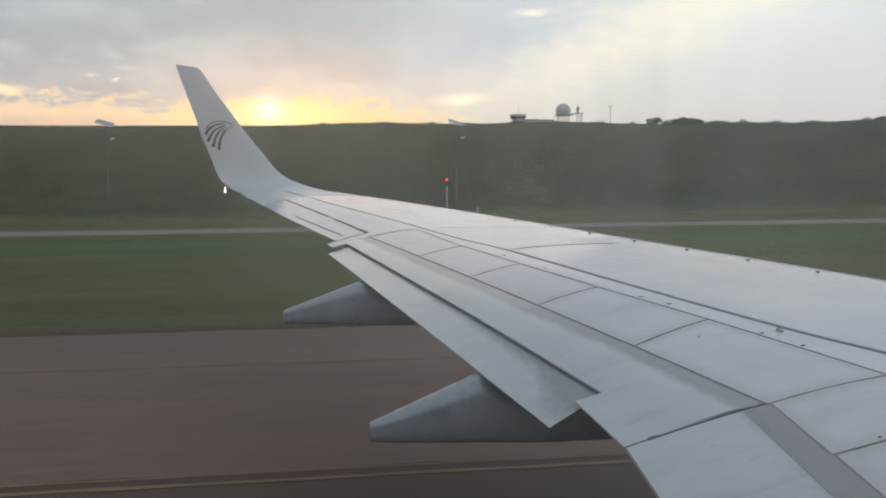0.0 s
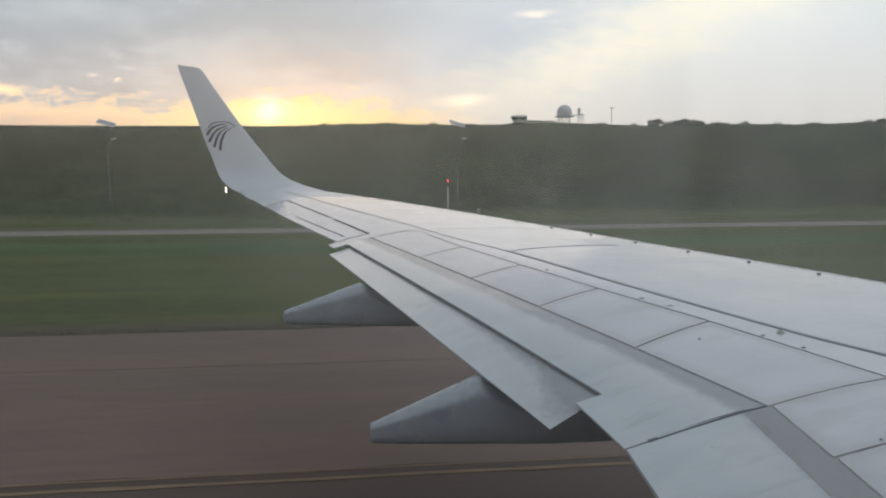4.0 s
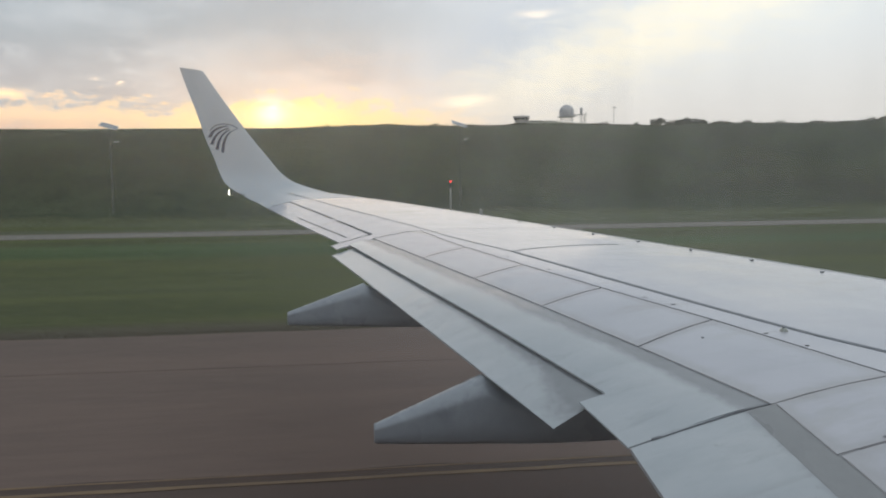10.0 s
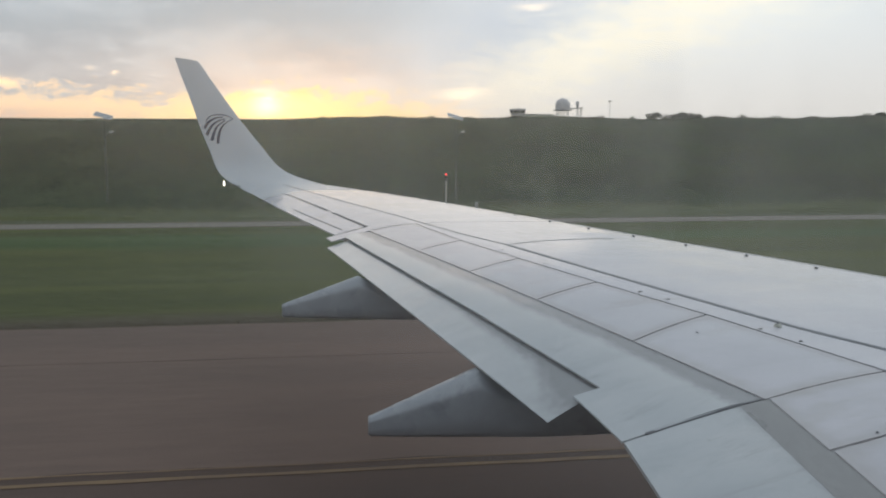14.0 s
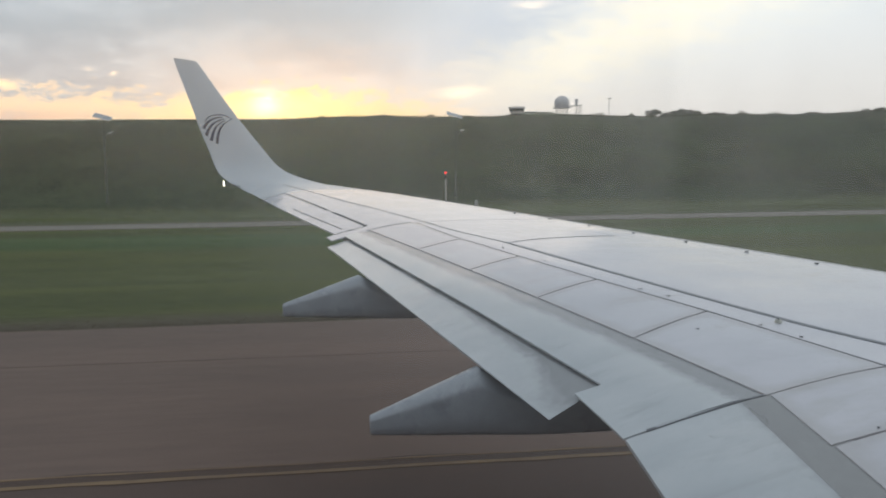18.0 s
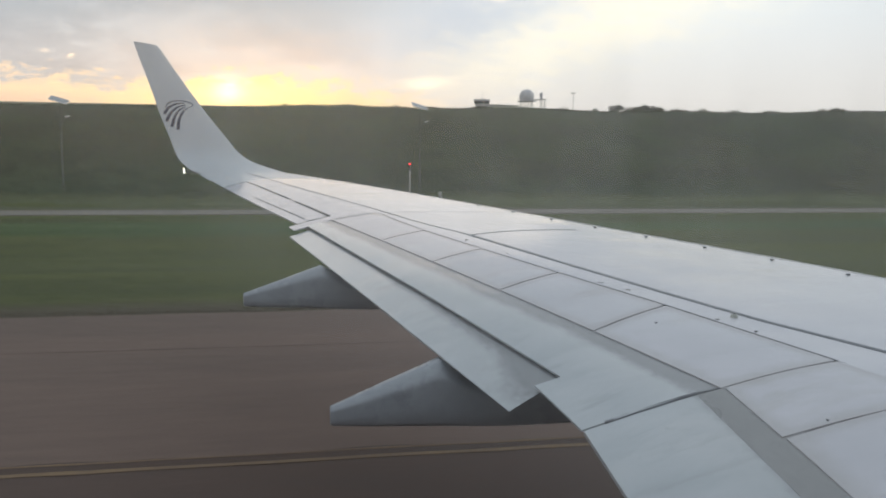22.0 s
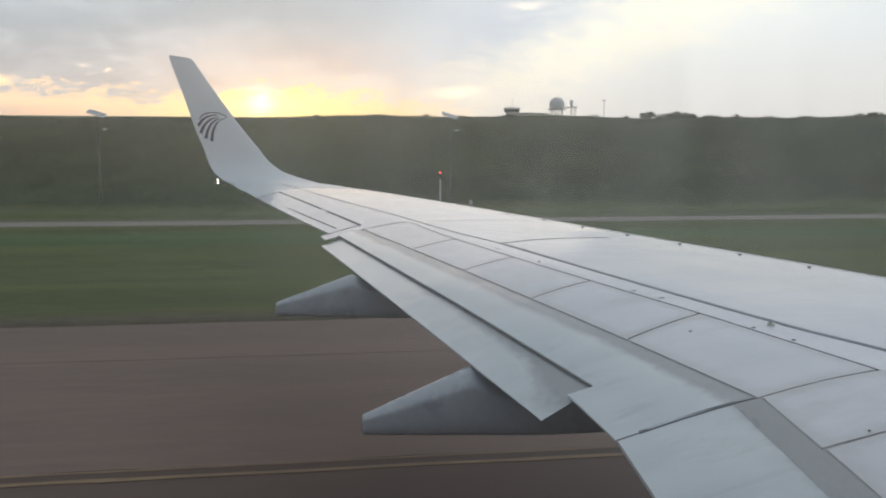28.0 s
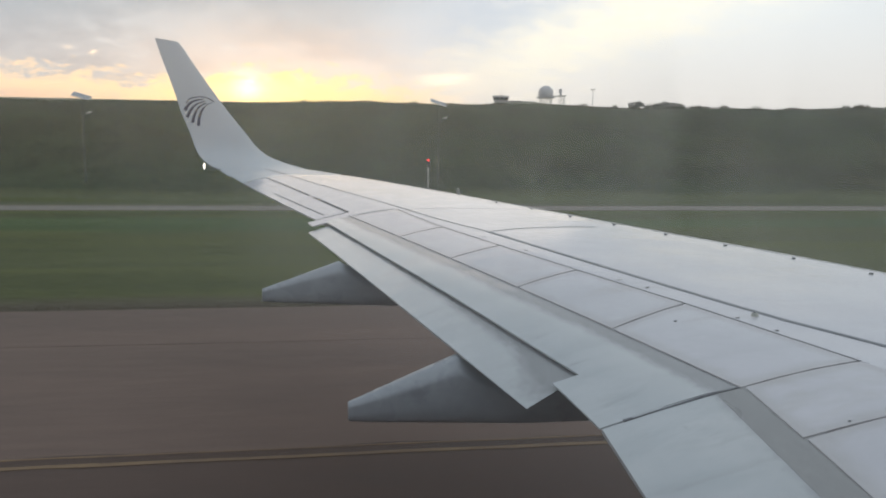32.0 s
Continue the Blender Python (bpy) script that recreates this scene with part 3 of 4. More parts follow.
def inner_top(y0, y1, x1):
    def top(a, b):
        Y0 = mix(y0 + 0.03, y1 + 0.05, a)
        front = at_s(Y0, 0.6552, 0.0)
        return mix(front, on_wing(x1, mix(y0, y1, a), 0.002), b) + Vector((0, 0, 0.012 * math.sin(math.pi * b)))
    return top


panel = part("spoiler", slab(inner_top(4.885, 5.398, 6.46), 8, 10, lambda a, b: mix(0.045, 0.007, b)), GRIMY, wing)
grade(panel, "seam", ((lambda a, b: min(0.51 * min(a, 1 - a), 0.66 * min(b, 1 - b)), 8, 10),))
panel = part("spoiler", slab(inner_top(1.75, 4.865, 6.45), 24, 10, lambda a, b: mix(0.045, 0.007, b)), GRIMY, wing)
grade(panel, "seam", ((lambda a, b: min(3.1 * min(a, 1 - a), 0.66 * min(b, 1 - b)), 24, 10),))


# flaps
FLAP_STEP = 5.985


def flap_piece(y0, y1, te):
    """A length of the main flap: its upper face, bowed behind the spoilers, and its rub."""
    def chord_part(a, b):
        Y = mix(y0, y1, a)
        return Y, mix(0.80, te(Y), b)

    def top(a, b):
        Y, s = chord_part(a, b)
        return on_wing(LE_SWEEP * Y + s * chord(Y), Y, -0.006 + 0.011 * math.sin(math.pi * min(1.0, max(0.0, (s - spoiler_te(Y) - 0.004) / 0.12))))

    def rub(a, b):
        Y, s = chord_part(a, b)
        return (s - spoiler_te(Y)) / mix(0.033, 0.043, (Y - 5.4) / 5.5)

    return top, rub


ROOT_FLAP = flap_piece(5.426, FLAP_STEP, lambda Y: mix(0.998, 0.983, (Y - 5.43) / 0.55))
LONG_FLAP = flap_piece(FLAP_STEP, FLAP_OUT + 0.05, lambda Y: mix(0.945, 0.955, max(0, (Y - 7.7) / 3.2)))
bm = slab(ROOT_FLAP[0], 4, 14, lambda a, b: mix(0.14, 0.010, b ** 0.8))
slab(LONG_FLAP[0], 22, 14, lambda a, b: mix(0.14, 0.010, b ** 0.8), bm)
main_flap = part("main_flap", bm, FLAPWORNSHADED, wing)
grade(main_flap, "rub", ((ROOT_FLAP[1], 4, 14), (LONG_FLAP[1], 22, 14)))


def aft_top(a, b):
    Y = mix(mix(6.04, 5.87, b), FLAP_OUT - 0.04, a)
    return on_wing(LE_SWEEP * Y + mix(0.915, 1.034, b) * chord(Y), Y, mix(-0.034, -0.045, b ** 0.7) + 0.005 * math.sin(math.pi * b))


aft_flap = part("aft_flap", slab(aft_top, 22, 8, lambda a, b: mix(0.09, 0.012, b) * min(1.0, 0.12 + 5 * a)), FLAPWORNSHADED, wing)
# Rubbed grime here, plus the main flap's shade put into the colour.
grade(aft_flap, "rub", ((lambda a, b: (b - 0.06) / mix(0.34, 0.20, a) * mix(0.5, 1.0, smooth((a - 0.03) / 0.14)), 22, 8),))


def inner_flap(x0, x1, lift):
    def top(a, b):
        Y = mix(1.75, 5.411, a)
        return on_wing(mix(x0, x1, b), Y, lift)
    return top


inboard_flap = part("inboard_flap", slab(inner_flap(6.35, 7.235, -0.006), 10, 10, lambda a, b: mix(0.16, 0.02, b)), FLAPWORNSHADED, wing)
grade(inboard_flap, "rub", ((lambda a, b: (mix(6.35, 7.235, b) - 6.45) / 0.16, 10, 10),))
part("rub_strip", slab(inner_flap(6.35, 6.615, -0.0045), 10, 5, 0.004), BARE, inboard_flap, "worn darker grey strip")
seal = part("flap_gap_seal", slab(lambda a, b: on_wing(mix(6.47, 7.12, a), 5.420 + (b - 0.5) * mix(0.010, 0.020, a), -0.0015), 10, 1, 0.006), SEAL, wing, "dark rubber seal between the flaps")
part("seal_lip", slab(lambda a, b: on_wing(mix(6.74, 7.07, a), 5.420 + (b - 0.5) * mix(0.003, 0.009, a), 0.0), 8, 1, 0.003), FLAP, seal, "pale lip along the seal")


# aileron with its tab, and the fixed tip behind the rear spar
def aileron_te(Y):
    return 0.974 + (Y - 11.23) * 0.0195


def tail_top(y0, y1, s0, s1, lift=0.0):
    def top(a, b):
        Y = mix(y0, y1, a)
        e0, e1 = (f(Y) if callable(f) else f for f in (s0, s1))
        return on_wing(LE_SWEEP * Y + mix(e0, e1, b) * chord(Y), Y, lift)
    return top


aileron = part("aileron", slab(tail_top(11.20, 15.18, 0.848, aileron_te), 14, 5, lambda a, b: mix(0.08, 0.012, b)), PAINT, wing)
part("balance_tab", slab(tail_top(11.36, 13.5, lambda Y: aileron_te(Y) - 0.052, lambda Y: aileron_te(Y) - 0.046, 0.003), 10, 1, 0.004), SEAL, aileron, "narrow dark tab hinge")
for y0, y1 in ((11.25, 12.55), (12.75, 15.1)):
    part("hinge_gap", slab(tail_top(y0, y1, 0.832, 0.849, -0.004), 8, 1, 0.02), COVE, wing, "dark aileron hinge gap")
strip("end_gap", [(LE_SWEEP * 15.19 + k * chord(15.19), 15.19) for k in (0.845, 0.91, 0.98, 1.048)], 0.02, SEAL, 0.002)
strip("end_gap", [(LE_SWEEP * 11.19 + k * chord(11.19), 11.19) for k in (0.845, 0.89, 0.94, 0.972)], 0.022, SEAL, 0.002)
strip("end_gap", [(LE_SWEEP * 10.94 + k * chord(10.94), 10.94) for k in (0.68, 0.74, 0.80, 0.862)], 0.014, STRIPE, 0.004)
part("hinge_cover", slab(tail_top(12.56, 12.74, 0.832, 0.849, 0.0), 2, 1, 0.02), PAINT, wing)
part("fixed_trailing_edge", slab(tail_top(FLAP_OUT + 0.012, 11.185, 0.83, lambda Y: 1.012), 3, 5, lambda a, b: mix(0.03, 0.008, b)), PAINT, wing)

# winglet: span, height over the wing tip, leading and trailing chord lines
TIP_Z = base_z(16.6)
WINGLET = curve_through([
    (16.50, -0.012, 8.90, 10.40), (16.78, 0.030, 9.12, 10.58), (17.05, 0.10, 9.42, 10.84), (17.26, 0.22, 9.74, 11.03), (17.40, 0.40, 9.98, 11.14),
    (17.48, 0.66, 10.19, 11.24), (17.55, 1.05, 10.50, 11.40), (17.62, 1.50, 10.83, 11.55), (17.69, 2.00, 11.18, 11.73), (17.73, 2.32, 11.39, 11.85), (17.735, 2.40, 11.47, 11.88)], 5)


def winglet_point(i, s, side):
    n = len(WINGLET) - 1
    Y, z, x0, x1 = WINGLET[i]
    d = (WINGLET[min(i + 1, n)] - WINGLET[max(i - 1, 0)])[:2]
    d = d / np.linalg.norm(d)
    c = x1 - x0
    lean = 0.06 * s * max(0.0, (i - n + 8) / 8)
    k = 1 - smooth((Y - 16.45) / 0.95)
    half = 0.038 * c * (math.sin(math.pi * s ** 0.6) + 0.03)
    t = (1 - k) * half if side > 0 else -mix(half, 0.07 * c * math.sin(math.pi * s ** 0.55) + 0.006, k)
    rise = k * c * float(np.interp(s * 1.06, SPAN_KNOTS, RISE_KNOTS))
    return Vector((APEX_X - x0 - s * c, Y - d[1] * t - MID_Y, TIP_Z + z + d[0] * t + rise + lean))


def tip_point(Y, s, side):
    """The wing tip inboard of the winglet's bend, in one piece with it."""
    x0 = LE_SWEEP * Y
    x1 = x0 + aileron_te(Y) * chord(Y)
    p = on_wing(mix(x0, x1, s), Y)
    if side < 0:
        p.z -= 0.09 * chord(Y) * math.sin(math.pi * s ** 0.55) + 0.006
    return p


bm = bmesh.new()
CH = [0, 0.012, 0.03, 0.06, 0.12, 0.25, 0.4, 0.55, 0.7, 0.78, 0.86, 0.93, 1.0]
rows = [[tip_point(Y, s, 1) for s in reversed(CH)] + [tip_point(Y, s, -1) for s in CH[1:]] for Y in (15.20, 15.5, 15.8, 16.1, 16.35)]
rows += [[winglet_point(i, s, 1) for s in reversed(CH)] + [winglet_point(i, s, -1) for s in CH[1:]] for i in range(len(WINGLET))]
ring = skin(bm, rows, close_v=True)
bm.faces.new(ring[0])
bm.faces.new(ring[-1])
winglet = part("winglet", bm, WHITE, wing, "tall white upturned winglet", sharp=50)


def on_winglet(X, z, off=0.006):
    zs = [w[1] for w in WINGLET]
    i = int(np.argmin([abs(v - z) for v in zs]))
    w = WINGLET[i]
    s = min(0.97, max(0.03, (X - w[2]) / (w[3] - w[2])))
    p = winglet_point(i, s, 1)
    Y = float(np.interp(z, zs, [v[0] for v in WINGLET]))
    return Vector((APEX_X - X, p.y + (Y - w[0]) - off, TIP_Z + z))


def feather(pts, w0, w1):
    rows = curve_through([(11.48 - (px - 340) * 0.0108, 1.36 - (py - 195) * 0.0106) for px, py in pts], 6)
    n = len(rows) - 1
    bm = bmesh.new()
    loop = []
    for i, p in enumerate(rows):
        d = rows[min(i + 1, n)] - rows[max(i - 1, 0)]
        d = d / np.linalg.norm(d)
        w = mix(w0, w1, i / n) * 0.0112 / 2
        loop.append([on_winglet(p[0] - d[1] * w, p[1] + d[0] * w), on_winglet(p[0] + d[1] * w, p[1] - d[0] * w)])
    skin(bm, loop)
    part("emblem_feather", bm, EMBLEM, winglet, "dark mauve curved emblem stripe")


for pts, w0, w1 in (
        ([(356, 208), (362, 200), (375, 196.5), (390, 197), (404, 203)], 2.0, 1.5),
        ([(354, 219), (361, 209), (372, 202.5), (388, 200)], 6.0, 1.5),
        ([(358, 231), (364, 219), (374, 209), (390, 203)], 6.0, 1.5),
        ([(367, 240), (371, 226), (378, 214), (391, 206)], 6.0, 1.5),
        ([(377.5, 245), (379, 231), (383, 220), (388, 213)], 5.5, 3.0),
        ([(387, 214), (394, 208.5), (404, 204)], 2.0, 1.0)):
    feather([(x, 196.5 + (y - 196.5) * 1.08) for x, y in pts], w0, w1)

bm = bmesh.new()
tube(bm, (APEX_X - 10.93, 17.12 - MID_Y, TIP_Z - 0.03), (APEX_X - 10.93, 17.12 - MID_Y, TIP_Z + 0.065), 0.009, 0.008, 10)
part("tail_light", bm, NAVLIGHT, winglet, "lit white wingtip light")
for Y in (17.03, 16.93, 16.83):
    z, x1 = (float(np.interp(Y, [w[0] for w in WINGLET], [w[j] for w in WINGLET])) for j in (1, 3))
    bm = bmesh.new()
    box(bm, (0.20, 0.014, 0.016), (APEX_X - x1 - 0.06, Y - MID_Y, TIP_Z + z - 0.07), pose(0, 0, 0, 0, -4, -14))
    part("static_wick", bm, SEAL, winglet, "thin dark static discharge wick")


# flap track fairings: a keel-shaped pod under the flap
def fairing(Y, x_tip, z_tip, x_top, z_top, z_low, half):
    bm = bmesh.new()
    rows = []
    for k in range(17):
        t = k / 16
        X = mix(x_tip, x_top - 1.6, t)
        top = z_tip + (z_top - z_tip) * (x_tip - X) / (x_tip - x_top)
        top = min(top, on_wing(X, Y).z - EYE_Z - 0.06 - 0.26 * smooth((x_top - X) / 0.3)) if X < x_top else top
        low = mix(z_tip - 0.135, z_low, min(1, t * 1.8) ** 0.8)
        w = half * (0.30 + 0.70 * min(1, t * 2.0) ** 0.8)
        h = top - low
        right = [(0.0, top), (0.30 * w, top - 0.012 * h), (0.62 * w, top - 0.085 * h), (0.88 * w, top - 0.165 * h), (0.97 * w, top - 0.205 * h), (1.0 * w, top - 0.25 * h), (1.0 * w, top - 0.31 * h), (0.985 * w, top - 0.62 * h), (0.90 * w, low + 0.10 * h), (0.6 * w, low + 0.015 * h)]
        ring = right + [(0.0, low)] + [(-y, z) for y, z in reversed(right[1:])]
        rows.append([Vector((APEX_X - X, Y - MID_Y + y, EYE_Z + z)) for y, z in ring])
    tip = rows[0]
    mid = sum(tip, Vector()) / len(tip)
    rows.insert(0, [mid + (p - mid) * 0.88 - Vector((0.02, 0, 0)) for p in tip])
    vs = skin(bm, rows, close_v=True)
    bm.faces.new(vs[0])
    bm.faces.new(vs[-1])
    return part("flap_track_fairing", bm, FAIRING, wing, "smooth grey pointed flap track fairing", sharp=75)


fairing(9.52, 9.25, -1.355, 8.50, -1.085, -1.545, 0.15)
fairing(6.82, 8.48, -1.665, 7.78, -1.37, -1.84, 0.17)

# fasteners, latches and small plates on the upper skin
for Y in [6.79 + 0.590 * k for k in range(9)]:
    bm = bmesh.new()
    box(bm, (0.034, 0.026, 0.012), nose(Y, 0.098, 0.004), None, 0.004)
    part("slat_bolt_cover", bm, STRIPE, wing, "small dark cover on the leading edge")
for X, Y, sx, sy, mat in ((6.42, 6.34, 0.020, 0.014, STRIPE), (6.04, 6.26, 0.03, 0.014, BARE), (5.93, 5.99, 0.022, 0.015, SEAL),
                          (7.12, 9.07, 0.03, 0.014, BARE), (6.44, 7.27, 0.04, 0.016, BARE), (6.32, 7.035, 0.035, 0.016, BARE), (6.205, 4.918, 0.012, 0.012, STRIPE), (6.88, 8.40, 0.03, 0.014, BARE)):
    bm = bmesh.new()
    box(bm, (sx, sy, 0.006), on_wing(X, Y, 0.003), None, 0.002)
    part("access_latch", bm, mat, wing, "small dark latch plate")
bm = bmesh.new()
tube(bm, on_wing(5.90, 6.295, 0.0), on_wing(5.90, 6.295, 0.02), 0.026, 0.017, 12)
cap = part("fuel_cap", bm, BRASS, wing, "small round brassy cap")
bm = bmesh.new()
tube(bm, on_wing(5.90, 6.295, 0.018), on_wing(5.90, 6.295, 0.028), 0.008, 0.008, 8)
part("knob", bm, STRIPE, cap)

# ---- ground: one sheet from the taxiway to the far hill ----
GRASS_Y, TRACK_Y, TOE_Y, CREST_Y = 20.0, 55.4, 67.0, 84.0


def crest_z(x):
    z = 9.05 + 0.0125 * max(0.0, min(x, 160) - 20) + 0.12 * math.sin(x * 0.11) + 0.08 * math.sin(x * 0.31 + 1)
    z -= 0.3 * smooth(-x / 25)
    return z - 2.3 * smooth((-60 - x) / 160) - 4.5 * smooth((x - 160) / 200)


def ground_z(x, y):
    if y < TOE_Y - 6:
        return 0.0 if y < 24 else 0.12 * math.sin(y * 0.35 + 0.02 * x) * smooth((y - 24) / 6) * smooth((54 - y) / 5)
    top = crest_z(x)
    if y <= CREST_Y:
        t = (y - (TOE_Y - 6)) / (CREST_Y - TOE_Y + 6)
        rough = 0.35 * noise.noise((x * 0.09, y * 0.16, 0.0)) * math.sin(math.pi * t)
        return top * (0.10 * t + 0.90 * smooth((t - 0.12) / 0.86)) + rough
    far = 34.0 + 3.6 * smooth(1 - abs(x - 130) / 52)
    if y < 508:
        return mix(top, far, ((y - CREST_Y) / (508 - CREST_Y)) ** 1.25) - 0.6 * math.sin(math.pi * min(1, (y - CREST_Y) / 60))
    return mix(far, -5.0, smooth((y - 560) / 1200))


def axis(stops):
    out = []
    for (a, b, n) in stops:
        out += [mix(a, b, k / n) for k in range(n)]
    return out + [stops[-1][1]]


xs = axis([(-2600, -500, 14), (-500, -120, 40), (-120, 150, 150), (150, 400, 40), (400, 2600, 16)])
ys = axis([(-2500, -200, 8), (-200, -24, 6), (-24, 20, 6), (20, 60, 28), (60, 90, 46), (90, 200, 20), (200, 620, 34), (620, 3600, 16)])
bm = bmesh.new()
grid = skin(bm, [[(x, y, ground_z(x, y)) for y in ys] for x in xs])
ground_me = mesh_from("ground", bm, GRASS, 180)
ground_me.materials.append(BANK)
ground_me.materials.append(HILLTOP)
for p in ground_me.polygons:
    if p.center.y > TOE_Y - 3.5 + 1.2 * math.sin(p.center.x * 0.2) and p.center.y < 3000:
        p.material_index = 1
    if p.center.y > 380:
        p.material_index = 2
tagged(new("ground", ground_me), "rough green grass rising to a scrub-covered bank", "ground", kind="structure")

pave = thing("taxiway", label="brown-grey worn asphalt taxiway with wide shoulder", category="taxiway", kind="structure")


def flat(x0, x1, y0, y1, z, nx, ny, wave=0.0, depth=0.05):
    def top(a, b):
        x, y = mix(x0, x1, a), mix(y0, y1, b)
        if wave and b in (0.0, 1.0):
            y += wave * noise.noise((x * 0.5, b * 7.0, 3.0)) + wave * 0.5 * noise.noise((x * 2.1, b * 7.0, 5.0))
        return (x, y, z)
    return slab(top, nx, ny, depth)


part("asphalt_surface", flat(-700, 700, -24, GRASS_Y, 0.03, 1400, 4, 0.12, 0.2), ASPHALT, pave)
part("lane_surface", flat(-700, 700, -13.4, 10.10, 0.034, 1400, 4, 0.05, 0.1), LANE, pave, "darker asphalt of the taxi lane")
part("tar_band", flat(-300, 300, 9.90, 10.27, 0.038, 1200, 2, 0.13, 0.003), TAR, pave, "dark irregular tar band")
for y0, w in ((9.90, 0.10), (10.21, 0.045)):
    part("edge_line", flat(-300, 300, y0, y0 + w, 0.041, 1200, 1, 0.035, 0.004), YELLOW, pave, "faded yellow edge line")


def track_top(a, b):
    x = mix(-600, 600, a)
    y = TRACK_Y + (b - 0.5) * 4.1 + 0.5 * math.sin(x * 0.02) + 0.15 * noise.noise((x * 0.3, b * 3, 9)) * (1 if b in (0, 1) else 0)
    return (x, y, ground_z(x, y) + 0.045)


part("joint_line", flat(-300, 300, 16.28, 16.30, 0.034, 600, 1, 0.06, 0.003), LANE, pave, "thin dark asphalt joint")

track = part("gravel_track", slab(track_top, 600, 3, 0.1), TRACK)
tagged(track, "pale narrow gravel track through the grass", "track", kind="structure")


# ---- fuselage skin with the cabin window that the view passes through ----
HULL_Y, HULL_Z, HULL_R = -MID_Y, 3.45, 1.88
WIN = (-0.19, 0.24, 3.78, 4.19)


def hull():
    body = thing("fuselage", label="white painted fuselage side with an oval cabin window opening", category="fuselage", kind="structure")
    turn = [math.asin((z - HULL_Z) / HULL_R) for z in (WIN[2], WIN[3])]
    angles = sorted(set([turn[0], turn[1], *[turn[1] + (2 * math.pi + turn[0] - turn[1]) * k / 40 for k in range(1, 40)]]))
    cuts = [-9, -6, -3, -1, WIN[0], WIN[1], 1, 3, 6, 9, 12, 16]
    bm = bmesh.new()
    for r in (HULL_R, HULL_R - 0.07):
        vs = [[bm.verts.new((x, HULL_Y + r * math.cos(a), HULL_Z + r * math.sin(a))) for a in angles] for x in cuts]
        n = len(angles)
        for i in range(len(cuts) - 1):
            for j in range(n):
                hole = cuts[i] == WIN[0] and abs(angles[j] - turn[0]) < 1e-6
                if not hole:
                    bm.faces.new((vs[i][j], vs[i + 1][j], vs[i + 1][(j + 1) % n], vs[i][(j + 1) % n]))
        for end in (vs[0], vs[-1]):
            bm.faces.new(end)
    part("hull_skin", bm, WHITE, body, sharp=60)
    y = HULL_Y + HULL_R * math.cos(sum(turn) / 2)
    bm = bmesh.new()
    mid = ((WIN[0] + WIN[1]) / 2, (WIN[2] + WIN[3]) / 2)
    for (dx, dz, sx, sz) in ((0, 1, 0.43, 0.02), (0, -1, 0.43, 0.02), (1, 0, 0.02, 0.37), (-1, 0, 0.02, 0.37)):
        box(bm, (sx, 0.075, sz), (mid[0] + dx * 0.205, y - 0.035, mid[1] + dz * 0.195))
    part("window_frame", bm, CABIN, body)
    bm = bmesh.new()
    box(bm, (0.40, 0.004, 0.38), (mid[0], y - 0.035, mid[1]))
    pane = part("window_pane", bm, DUSTY, body, "slightly dusty acrylic window pane")
    pane.visible_shadow = False
    pane.data.materials.append(plain_pane())
    for p in pane.data.polygons:
        p.material_index = 0 if p.normal.y < -0.9 else 1


